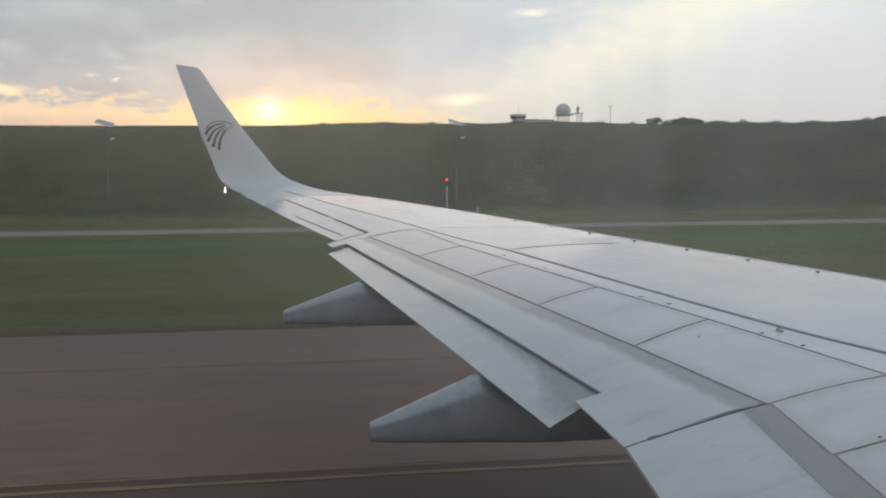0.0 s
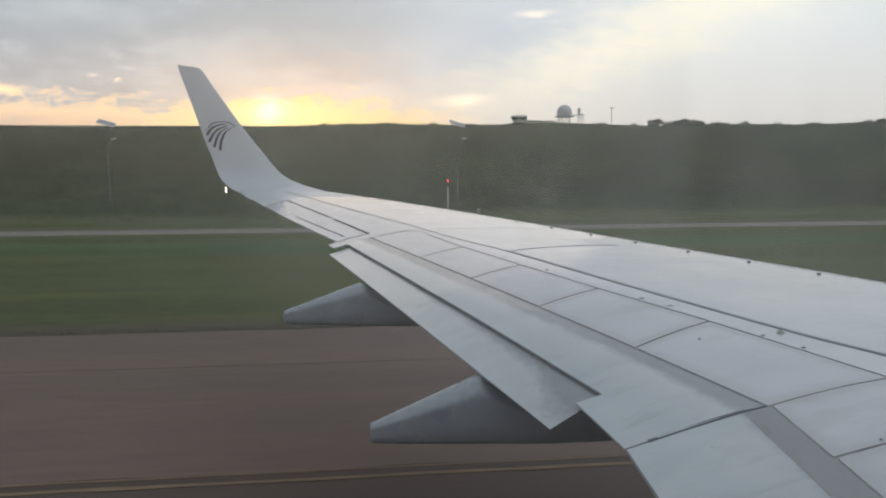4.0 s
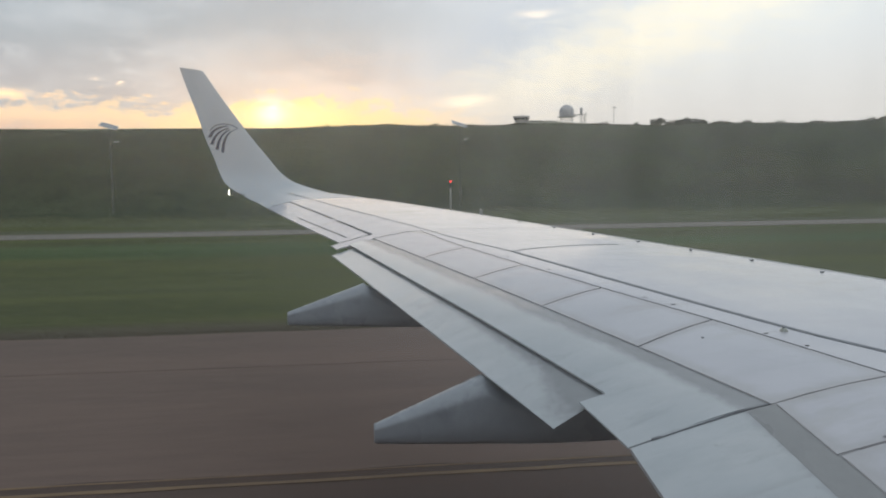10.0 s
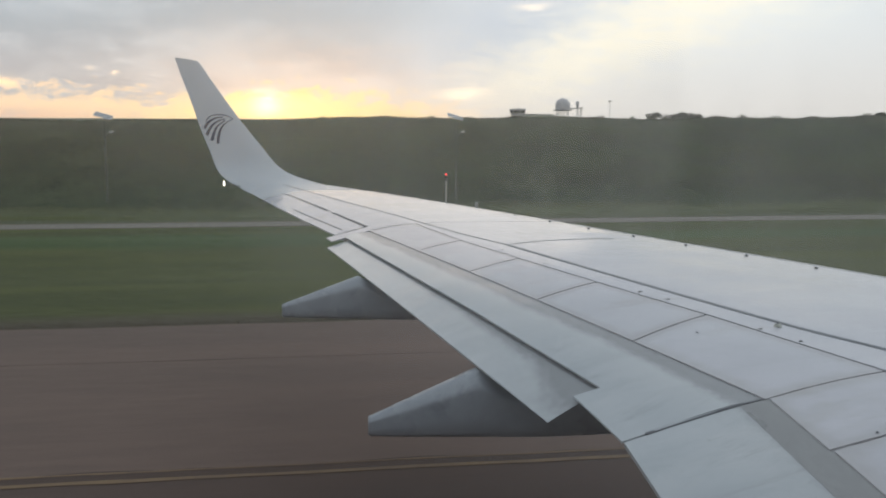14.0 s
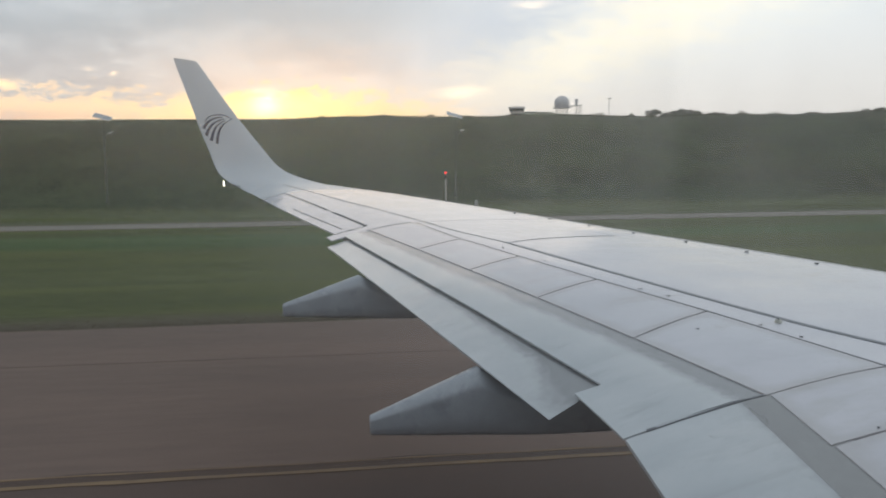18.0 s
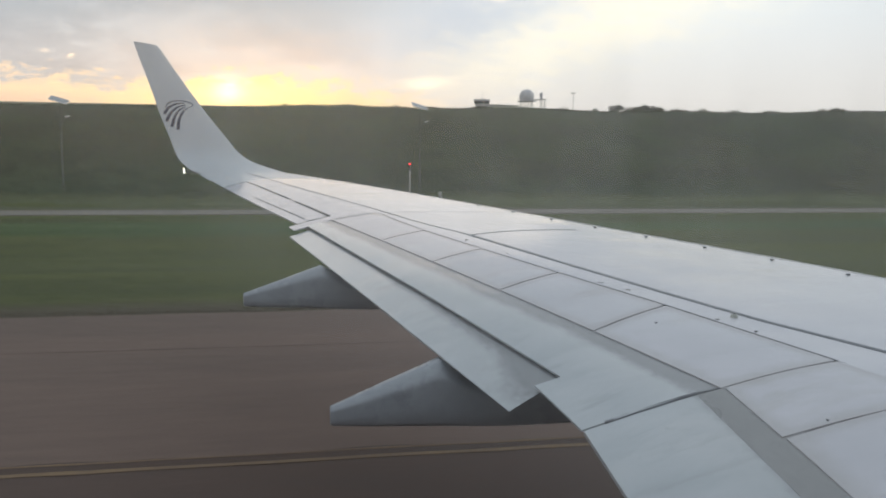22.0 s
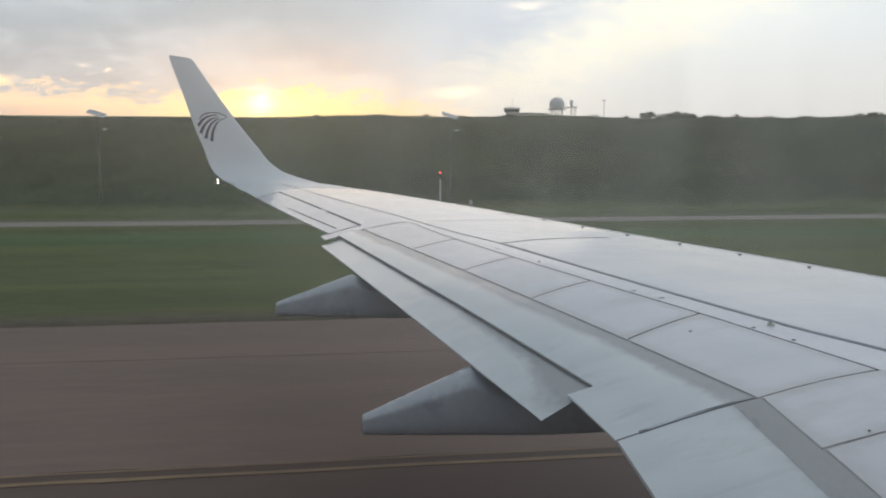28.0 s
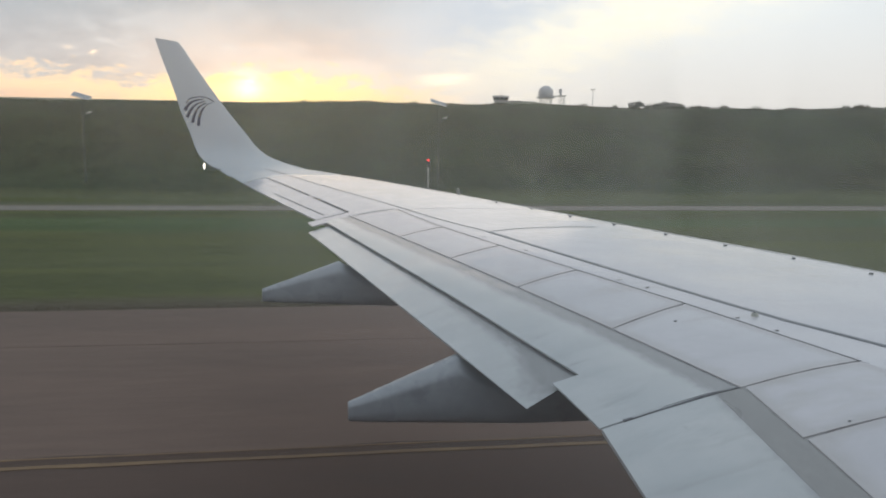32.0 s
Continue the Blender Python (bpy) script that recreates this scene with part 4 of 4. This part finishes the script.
def dusty_pane():
    m = bpy.data.materials.new("dusty_acrylic_pane")
    m.use_nodes = True
    m.node_tree.nodes.clear()
    g = Graph(m.node_tree)
    co = g.node("ShaderNodeTexCoord").outputs["Object"]
    xyz = g.node("ShaderNodeSeparateXYZ")
    g.put(xyz.inputs[0], co)

    def smear(x0, z0, sx, sz):
        u = g.math("MULTIPLY", g.math("SUBTRACT", xyz.outputs[0], x0), 1 / sx)
        v = g.math("MULTIPLY", g.math("SUBTRACT", xyz.outputs[2], z0), 1 / sz)
        return g.math("EXPONENT", g.math("MULTIPLY", g.math("ADD", g.math("MULTIPLY", u, u), g.math("MULTIPLY", v, v)), -1.0))

    cloudy = g.ramp(g.noise(g.stretch(co, (130.0, 1.0, 30.0)), 1.0, 3.0, 0.5, 0.6), 0.28, 0.72)
    # First smear is dust; the two beside the sun paint its glow.
    dust_and_glow = g.math("ADD", g.math("MULTIPLY", smear(0.027, 3.9995, 0.028, 0.0085), 2.9), g.math("MULTIPLY", smear(-0.003, 4.002, 0.012, 0.0065), 1.1))
    dust_and_glow = g.math("ADD", dust_and_glow, g.math("MULTIPLY", smear(-0.0045, 4.0035, 0.006, 0.003), 0.7))
    even = g.math("SUBTRACT", 1.0, g.math("EXPONENT", g.math("MULTIPLY", dust_and_glow, -1.1)))
    fac = g.math("ADD", 0.005, g.math("MULTIPLY", even, g.math("ADD", 0.06, g.math("MULTIPLY", cloudy, 0.13))))
    clear = g.node("ShaderNodeBsdfTransparent")
    dust = g.node("ShaderNodeBsdfTranslucent")
    dust.inputs["Color"].default_value = (0.95, 0.95, 0.93, 1)
    mixer = g.node("ShaderNodeMixShader")
    g.put(mixer.inputs[0], fac)
    g.put(mixer.inputs[1], clear.outputs[0])
    g.put(mixer.inputs[2], dust.outputs[0])
    film = g.node("ShaderNodeBsdfRefraction")
    film.inputs["Color"].default_value = (0.96, 0.96, 0.96, 1)
    film.inputs["Roughness"].default_value = 0.5
    film.inputs["IOR"].default_value = 1.45
    veiled = g.node("ShaderNodeMixShader")
    veiled.inputs[0].default_value = 0.02
    g.put(veiled.inputs[1], mixer.outputs[0])
    g.put(veiled.inputs[2], film.outputs[0])
    bloom = g.node("ShaderNodeBsdfRefraction")
    bloom.inputs["Color"].default_value = (0.97, 0.96, 0.94, 1)
    bloom.inputs["Roughness"].default_value = 0.9
    bloom.inputs["IOR"].default_value = 1.15
    greasy = g.node("ShaderNodeMixShader")
    greasy.inputs[0].default_value = 0.065
    g.put(greasy.inputs[1], veiled.outputs[0])
    g.put(greasy.inputs[2], bloom.outputs[0])
    g.put(g.node("ShaderNodeOutputMaterial").inputs[0], greasy.outputs[0])
    return m


def plain_pane():
    m = bpy.data.materials.new("clear_acrylic")
    m.use_nodes = True
    m.node_tree.nodes.clear()
    g = Graph(m.node_tree)
    g.put(g.node("ShaderNodeOutputMaterial").inputs[0], g.node("ShaderNodeBsdfTransparent").outputs[0])
    return m


DUSTY = dusty_pane()
hull()


# ---- loose geometry from plain lists ----
def raw(name, verts, faces, mat, label, category, kind="stuff"):
    me = bpy.data.meshes.new(name)
    me.from_pydata(verts, [], faces)
    me.materials.append(mat)
    return tagged(new(name, me), label, category, kind=kind)


def tufts(name, count, place, height, mat, label, category, blades=4, spread=0.12, seed=1):
    rnd = random.Random(seed)
    verts, faces = [], []
    for _ in range(count):
        x, y, k = place(rnd)
        z = ground_z(x, y)
        for _ in range(blades):
            a = rnd.uniform(0, 2 * math.pi)
            h = height * k * rnd.uniform(0.5, 1.15)
            bx, by = x + rnd.gauss(0, spread), y + rnd.gauss(0, spread)
            w = h * rnd.uniform(0.06, 0.12)
            lx, ly = rnd.gauss(0, 0.28) * h, rnd.gauss(0, 0.28) * h
            dx, dy = math.cos(a) * w, math.sin(a) * w
            i = len(verts)
            verts += [(bx - dx, by - dy, z - 0.03), (bx + dx, by + dy, z - 0.03), (bx + lx * 0.4 + dx * 0.7, by + ly * 0.4 + dy * 0.7, z + h * 0.6), (bx + lx, by + ly, z + h), (bx + lx * 0.4 - dx * 0.7, by + ly * 0.4 - dy * 0.7, z + h * 0.6)]
            faces.append((i, i + 1, i + 2, i + 3, i + 4))
    return raw(name, verts, faces, mat, label, category)


tufts("verge_grass", 9000, lambda r: (r.uniform(-26, 22), 19.9 + abs(r.gauss(0, 0.5)), 1.0), 0.032, DRY, "short dry grass fringe along the asphalt edge", "grass", 4, 0.10, 3)
tufts("field_grass", 7000, lambda r: (r.uniform(-32, 34), 20.5 + 35 * r.random() ** 1.3, r.uniform(0.6, 1.3)), 0.035, BLADE, "rough uneven field grass", "grass", 4, 0.2, 4)
tufts("bank_scrub", 7000, lambda r: (r.uniform(-62, 90), 84.6 - abs(r.gauss(0, 2.5)), r.uniform(0.4, 1.4)), 0.15, BANKLEAF, "dense low scrub and tall grass on the bank", "scrub", 5, 0.3, 5)

tufts("skyline_grass", 2600, lambda r: (lambda x: (x, CREST_Y + r.uniform(-0.8, 0.3), 0.3 + 3.6 * max(0.0, noise.noise((x * 0.35, 0, 4))) * (0.4 + 0.6 * smooth((x + 5) / 40))))(r.uniform(-40, 75)), 0.17, BANKLEAF, "uneven tall grass along the skyline of the bank", "grass", 5, 0.2, 6)


def leaf_clump(verts, faces, centre, radius, count, size, rnd):
    for _ in range(count):
        d = Vector((rnd.gauss(0, 1), rnd.gauss(0, 1), rnd.gauss(0, 1))).normalized() * radius * rnd.uniform(0.45, 1.05)
        p = Vector(centre) + Vector((d.x, d.y, d.z * 0.75))
        u = Vector((rnd.gauss(0, 1), rnd.gauss(0, 1), rnd.gauss(0, 0.6))).normalized()
        v = u.orthogonal().normalized()
        k = size * rnd.uniform(0.6, 1.3)
        i = len(verts)
        verts += [tuple(p - u * k), tuple(p + v * k * 0.5), tuple(p + u * k), tuple(p - v * k * 0.5)]
        faces.append((i, i + 1, i + 2, i + 3))


def tree(x, y, height, spread, seed, low=False):
    rnd = random.Random(seed)
    z = ground_z(x, y) - 0.1
    kind = "shrub" if low else "tree"
    root = thing(kind, (x, y, z), label="dark rounded bushy shrub on the skyline" if low else "dark broad-crowned tree on the far skyline", category=kind, group="trees on the skyline")
    bm = bmesh.new()
    base = height * (0.15 if low else 0.3)
    tube(bm, (0, 0, 0), (0, 0, base * 1.3), 0.05 * height, 0.03 * height, 8)
    tips = []
    for k in range(7):
        a = 2 * math.pi * k / 7 + rnd.uniform(-0.3, 0.3)
        tip = (math.cos(a) * spread * rnd.uniform(0.35, 0.75), math.sin(a) * spread * rnd.uniform(0.35, 0.75), height * rnd.uniform(0.38, 0.82))
        tube(bm, (0, 0, base), tip, 0.022 * height, 0.008 * height, 6)
        tips.append(tip)
    part("trunk", bm, BARK, root)
    verts, faces = [], []
    for tip in tips + [(0, 0, height * 0.8)]:
        leaf_clump(verts, faces, tip, spread * rnd.uniform(0.45, 0.6), 300, 0.055 * height, rnd)
    me = bpy.data.meshes.new("crown")
    me.from_pydata(verts, [], faces)
    me.materials.append(FARLEAF if y > 200 else BANKLEAF)
    new("crown", me).parent = root


FAR = 508.0
for x, h, w, seed, low in ((162.7, 3.4, 2.4, 1, True), (176.0, 5.2, 3.4, 2, False), (180.5, 6.4, 3.8, 3, False), (187.0, 3.6, 3.2, 4, True), (195.0, 5.4, 3.4, 5, False), (200.5, 7.0, 4.2, 6, False), (207.0, 6.2, 4.4, 7, False), (213.0, 5.6, 3.0, 8, True), (270.0, 4.2, 5.0, 9, True)):
    tree(x + 31, FAR + 4 + seed, h, w, seed, low)
for x, h, w, seed in ((44.5, 0.45, 0.6, 11), (52.6, 0.35, 0.5, 12), (59.5, 0.4, 0.5, 13), (9.3, 0.35, 0.4, 14), (-24.0, 0.25, 0.5, 15), (-2.2, 0.28, 0.4, 16), (28.0, 0.4, 0.6, 17), (36.0, 0.5, 0.8, 18)):
    tree(x, CREST_Y - 0.3, h, w, seed, True)


# ---- solar street lamps along the foot of the bank ----
def street_lamp():
    lamp = thing("solar_street_lamp", label="tall grey solar street lamp with tilted panel on the bank", category="street lamp", group="solar street lamps along the bank")
    bm = bmesh.new()
    tube(bm, (0, 0, -0.1), (0, 0, 6.95), 0.05, 0.03, 12)
    part("pole", bm, DULL, lamp)
    bm = bmesh.new()
    box(bm, (0.34, 0.34, 0.05), (0, 0, 0.02), None, 0.01)
    part("base_plate", bm, DULL, lamp)
    bm = bmesh.new()
    tube(bm, (0, 0, 5.2), (0.42, -0.1, 5.7), 0.03, 0.025, 8)
    arm = part("lamp_arm", bm, DULL, lamp)
    bm = bmesh.new()
    box(bm, (0.42, 0.16, 0.07), (0.55, -0.13, 5.75), pose(0, 0, 0, 0, -10, 0), 0.02)
    part("lamp_head", bm, BACKSHEET, arm, "pale slim lamp head")
    tilt = pose(-0.05, 0, 7.05, 24, 16, 0)
    bm = bmesh.new()
    box(bm, (1.42, 0.86, 0.04), (0, 0, 0), None, 0.008)
    bm.transform(tilt)
    panel = part("solar_panel", bm, BACKSHEET, lamp, "pale tilted solar panel")
    bm = bmesh.new()
    for i in range(6):
        for j in range(3):
            box(bm, (0.215, 0.255, 0.006), (-0.56 + 0.224 * i, -0.27 + 0.27 * j, 0.024))
    bm.transform(tilt)
    part("solar_cells", bm, PANEL, panel, "grey glassy cells")
    bm = bmesh.new()
    tube(bm, (0, 0, 6.85), (-0.05, 0, 7.05), 0.05, 0.05, 8)
    part("panel_bracket", bm, STEEL, lamp)
    return lamp


first = street_lamp()
LAMP_X, LAMP_Y, LAMP_STEP = -19.6, 68.0, 29.3
first.location = (LAMP_X, LAMP_Y, ground_z(LAMP_X, LAMP_Y))
for k in (-9, -8, -7, -6, -5, -4, -3, -2, -1, 1, 3, 4, 5):
    x = LAMP_X + LAMP_STEP * k
    copy_thing(first, pose(x, LAMP_Y, ground_z(x, LAMP_Y), 0, 0, 4 * (k % 3)))

# obstruction light post and marker post by the track
post = thing("obstruction_light_post", (7.4, 57.0, ground_z(7.4, 57.0)), label="thin white post with a lit red lamp beside the track", category="light post")
bm = bmesh.new()
tube(bm, (0, 0, -0.4), (0, 0, 2.95), 0.062, 0.055, 12)
part("pole", bm, POST, post)
bm = bmesh.new()
box(bm, (0.42, 0.3, 0.62), (0.33, 0, 0.95), None, 0.02)
part("control_box", bm, POST, post, "pale weathered control box")
bm = bmesh.new()
tube(bm, (0, 0, 2.95), (0, 0, 3.35), 0.06, 0.06, 10)
neck = part("lamp_neck", bm, COVE, post)
bm = bmesh.new()
bmesh.ops.create_uvsphere(bm, u_segments=12, v_segments=8, radius=0.075, matrix=Matrix.Translation((0, 0, 3.43)))
part("red_lamp", bm, REDLIGHT, neck, "lit red lamp")
marker = thing("marker_post", (10.2, 60.0, ground_z(10.2, 60.0)), label="short pale marker post in the grass", category="marker post")
bm = bmesh.new()
tube(bm, (0, 0, -0.1), (0, 0, 0.9), 0.05, 0.05, 10)
part("pole", bm, POST, marker)
bm = bmesh.new()
box(bm, (0.24, 0.2, 0.5), (-0.02, 0, 1.0), None, 0.04)
part("marker_head", bm, POST, marker)

# ---- radar station on the far hill ----
radar = thing("radar_dome", (143.8, FAR, ground_z(143.8, FAR)), label="grey radar dome on a lattice-legged platform on the hill", category="radar dome")
H0 = ground_z(143.8, FAR)
bm = bmesh.new()
bmesh.ops.create_icosphere(bm, subdivisions=3, radius=5.0, matrix=Matrix.Translation((0, 0, 43.7 - H0)))
bmesh.ops.bisect_plane(bm, geom=bm.verts[:] + bm.edges[:] + bm.faces[:], plane_co=(0, 0, 40.9 - H0), plane_no=(0, 0, -1), clear_outer=True)
shell = part("dome_shell", bm, RADOME, radar, sharp=3)
bm = bmesh.new()
tube(bm, (0, 0, 40.6 - H0), (0, 0, 41.0 - H0), 6.3, 6.3, 24)
deck = part("platform", bm, MASONRY, radar)
for k in range(16):
    a = 2 * math.pi * k / 16
    bm = bmesh.new()
    tube(bm, (6.2 * math.cos(a), 6.2 * math.sin(a), 41.0 - H0), (6.2 * math.cos(a), 6.2 * math.sin(a), 42.0 - H0), 0.06, 0.06, 5)
    part("rail_post", bm, STEEL, deck)
for k in range(6):
    a = 2 * math.pi * k / 6
    b = a + 2 * math.pi / 6
    bm = bmesh.new()
    tube(bm, (4 * math.cos(a), 4 * math.sin(a), -0.3), (4 * math.cos(a), 4 * math.sin(a), 40.7 - H0), 0.22, 0.22, 8)
    leg = part("leg", bm, STEEL, radar)
    bm = bmesh.new()
    tube(bm, (4 * math.cos(a), 4 * math.sin(a), 0.3), (4 * math.cos(b), 4 * math.sin(b), 40.3 - H0), 0.1, 0.1, 6)
    part("brace", bm, STEEL, leg)

mast = thing("antenna_tower", (155.0, FAR, ground_z(155.0, FAR)), label="slim lattice tower carrying a small radar antenna", category="antenna tower")
H1 = ground_z(155.0, FAR)
for sx in (-1.6, 1.6):
    for sy in (-1.6, 1.6):
        bm = bmesh.new()
        tube(bm, (sx, sy, -0.3), (sx, sy, 42.2 - H1), 0.14, 0.12, 6)
        leg = part("leg", bm, STEEL, mast)
        for j in range(3):
            bm = bmesh.new()
            z0 = 0.4 + j * 2.2
            tube(bm, (sx, sy, z0), (-sx, sy, z0 + 2.2), 0.07, 0.07, 5)
            part("brace", bm, STEEL, leg)
bm = bmesh.new()
box(bm, (5.5, 4.2, 0.3), (0, 0, 42.3 - H1))
part("platform", bm, MASONRY, mast)
bm = bmesh.new()
box(bm, (1.4, 1.2, 1.4), (-1.2, 0, 43.1 - H1), None, 0.1)
pedestal = part("antenna_pedestal", bm, MASONRY, mast)
bm = bmesh.new()
bmesh.ops.create_uvsphere(bm, u_segments=14, v_segments=8, radius=1, matrix=Matrix.Translation((-1.2, 0, 45.2 - H1)) @ Matrix.Diagonal((1.2, 0.5, 1.7, 1)))
part("antenna_reflector", bm, RADOME, pedestal)
bm = bmesh.new()
box(bm, (7.5, 1.0, 0.5), (-5.5, 0, 42.0 - H1))
part("walkway", bm, STEEL, mast)

tower = thing("control_building", (113.4, FAR, ground_z(113.4, FAR)), label="flared grey control building with dark window band and mast", category="control building")
H2 = ground_z(113.4, FAR)


def flared(z0, z1, r0, r1, mat, name, seg=12, parent=tower):
    bm = bmesh.new()
    bmesh.ops.create_cone(bm, cap_ends=True, segments=seg, radius1=r0, radius2=r1, depth=z1 - z0, matrix=Matrix.Translation((0, 0, (z0 + z1) / 2 - H2)) @ Matrix.Diagonal((1, 0.8, 1, 1)))
    return part(name, bm, mat, parent)


flared(H2 - 0.3, 38.0, 4.0, 4.3, MASONRY, "lower_wall")
flared(38.0, 38.5, 4.3, 4.9, MASONRY, "ledge")
flared(38.5, 40.2, 4.7, 5.2, DARKGLASS, "window_band")
for k in range(12):
    a = 2 * math.pi * (k + 0.5) / 12
    bm = bmesh.new()
    tube(bm, (4.75 * math.cos(a), 3.8 * math.sin(a), 38.5 - H2), (5.25 * math.cos(a), 4.2 * math.sin(a), 40.2 - H2), 0.16, 0.16, 5)
    part("mullion", bm, MASONRY, tower)
flared(40.2, 41.3, 5.5, 5.6, RADOME, "roof")
bm = bmesh.new()
tube(bm, (0.3, 0, 41.2 - H2), (0.3, 0, 48.2 - H2), 0.16, 0.07, 6)
part("roof_mast", bm, STEEL, tower)
for x, w, h in ((123.5, 9.0, 1.1), (134.0, 9.0, 0.8)):
    z = ground_z(x, FAR + 6)
    low = thing("low_building", (x, FAR + 6, z), label="long low grey building beside the radar dome", category="building")
    bm = bmesh.new()
    box(bm, (w, 6, h + 0.4), (0, 0, h / 2 - 0.2))
    part("wall", bm, MASONRY, low)
    bm = bmesh.new()
    box(bm, (w + 0.8, 7, 0.25), (0, 0, h + 0.1), pose(0, 0, 0, 4, 0, 0))
    part("roof", bm, STEEL, low)
    for k in range(int(w // 2.2)):
        bm = bmesh.new()
        box(bm, (1.1, 0.1, 0.6), (-w / 2 + 1.4 + 2.2 * k, -3.03, h * 0.55))
        part("window", bm, DARKGLASS, low)


def light_mast(x, y, height, heads):
    z = ground_z(x, y)
    m = thing("light_mast", (x, y, z), label="thin tall mast on the far skyline", category="mast")
    bm = bmesh.new()
    tube(bm, (0, 0, -0.2), (0, 0, height), 0.02 * height, 0.012 * height, 8)
    part("pole", bm, STEEL, m)
    if heads:
        bm = bmesh.new()
        box(bm, (3.4, 0.4, 0.3), (0, 0, height))
        bar = part("crossbar", bm, STEEL, m)
        for sx in (-1.4, -0.5, 0.5, 1.4):
            bm = bmesh.new()
            box(bm, (0.5, 0.5, 0.5), (sx, -0.2, height - 0.3), None, 0.06)
            part("floodlight", bm, RADOME, bar)


light_mast(176.2, FAR, 47.0 - ground_z(176.2, FAR), True)
light_mast(301.0, FAR + 8, 6.5, False)
light_mast(71.5, FAR, 5.5, False)


# ---- the compound passed at the start, far behind along the taxiway ----
def shed(x, y):
    s = thing("metal_shed", (x, y, 0), label="large blue-grey sheet metal shed with outside stair", category="shed")
    bm = bmesh.new()
    box(bm, (46, 14, 6.4), (0, 7, 3.1))
    part("wall", bm, SHED, s)
    bm = bmesh.new()
    box(bm, (46.6, 14.6, 0.25), (0, 7, 6.4))
    part("roof", bm, SHED, s)
    for k in range(12):
        bm = bmesh.new()
        tube(bm, (-21 + 3.9 * k, -0.08, 0), (-21 + 3.9 * k, -0.08, 6.2), 0.09, 0.09, 8)
        part("downpipe", bm, COVE, s)
    stair = part("stair_string", slab(lambda a, b: (24.0 + 3.2 * a, -1.2 + b * 0.08, 5.6 * (1 - a) + 0.1), 8, 1, 0.25), COVE, s)
    for k in range(22):
        bm = bmesh.new()
        box(bm, (0.26, 0.9, 0.04), (24.0 + 3.2 * k / 22, -0.7, 5.6 * (1 - k / 22)))
        part("step", bm, STEEL, stair)


def hut(x, y):
    h = thing("utility_hut", (x, y, 0), label="small grey block hut with overhanging flat roof", category="hut")
    bm = bmesh.new()
    box(bm, (5.2, 4.0, 2.7), (0, 2, 1.3))
    part("wall", bm, MASONRY, h)
    bm = bmesh.new()
    box(bm, (7.0, 5.4, 0.35), (0, 2, 2.8), None, 0.04)
    part("roof", bm, CONCRETE, h)
    bm = bmesh.new()
    box(bm, (1.5, 0.12, 1.5), (0.3, -0.02, 0.85))
    part("door", bm, COVE, h)


shed(-248, 47)
hut(-208, 48)
bare = part("earth_patch", slab(lambda a, b: (-172 + 20 * a + 6 * b, 20.6 + 16 * b + math.sin(a * 9 + b * 4), 0.16), 12, 8, 0.3), EARTH)
tagged(bare, "patch of bare reddish earth in the grass", "earth", kind="structure")
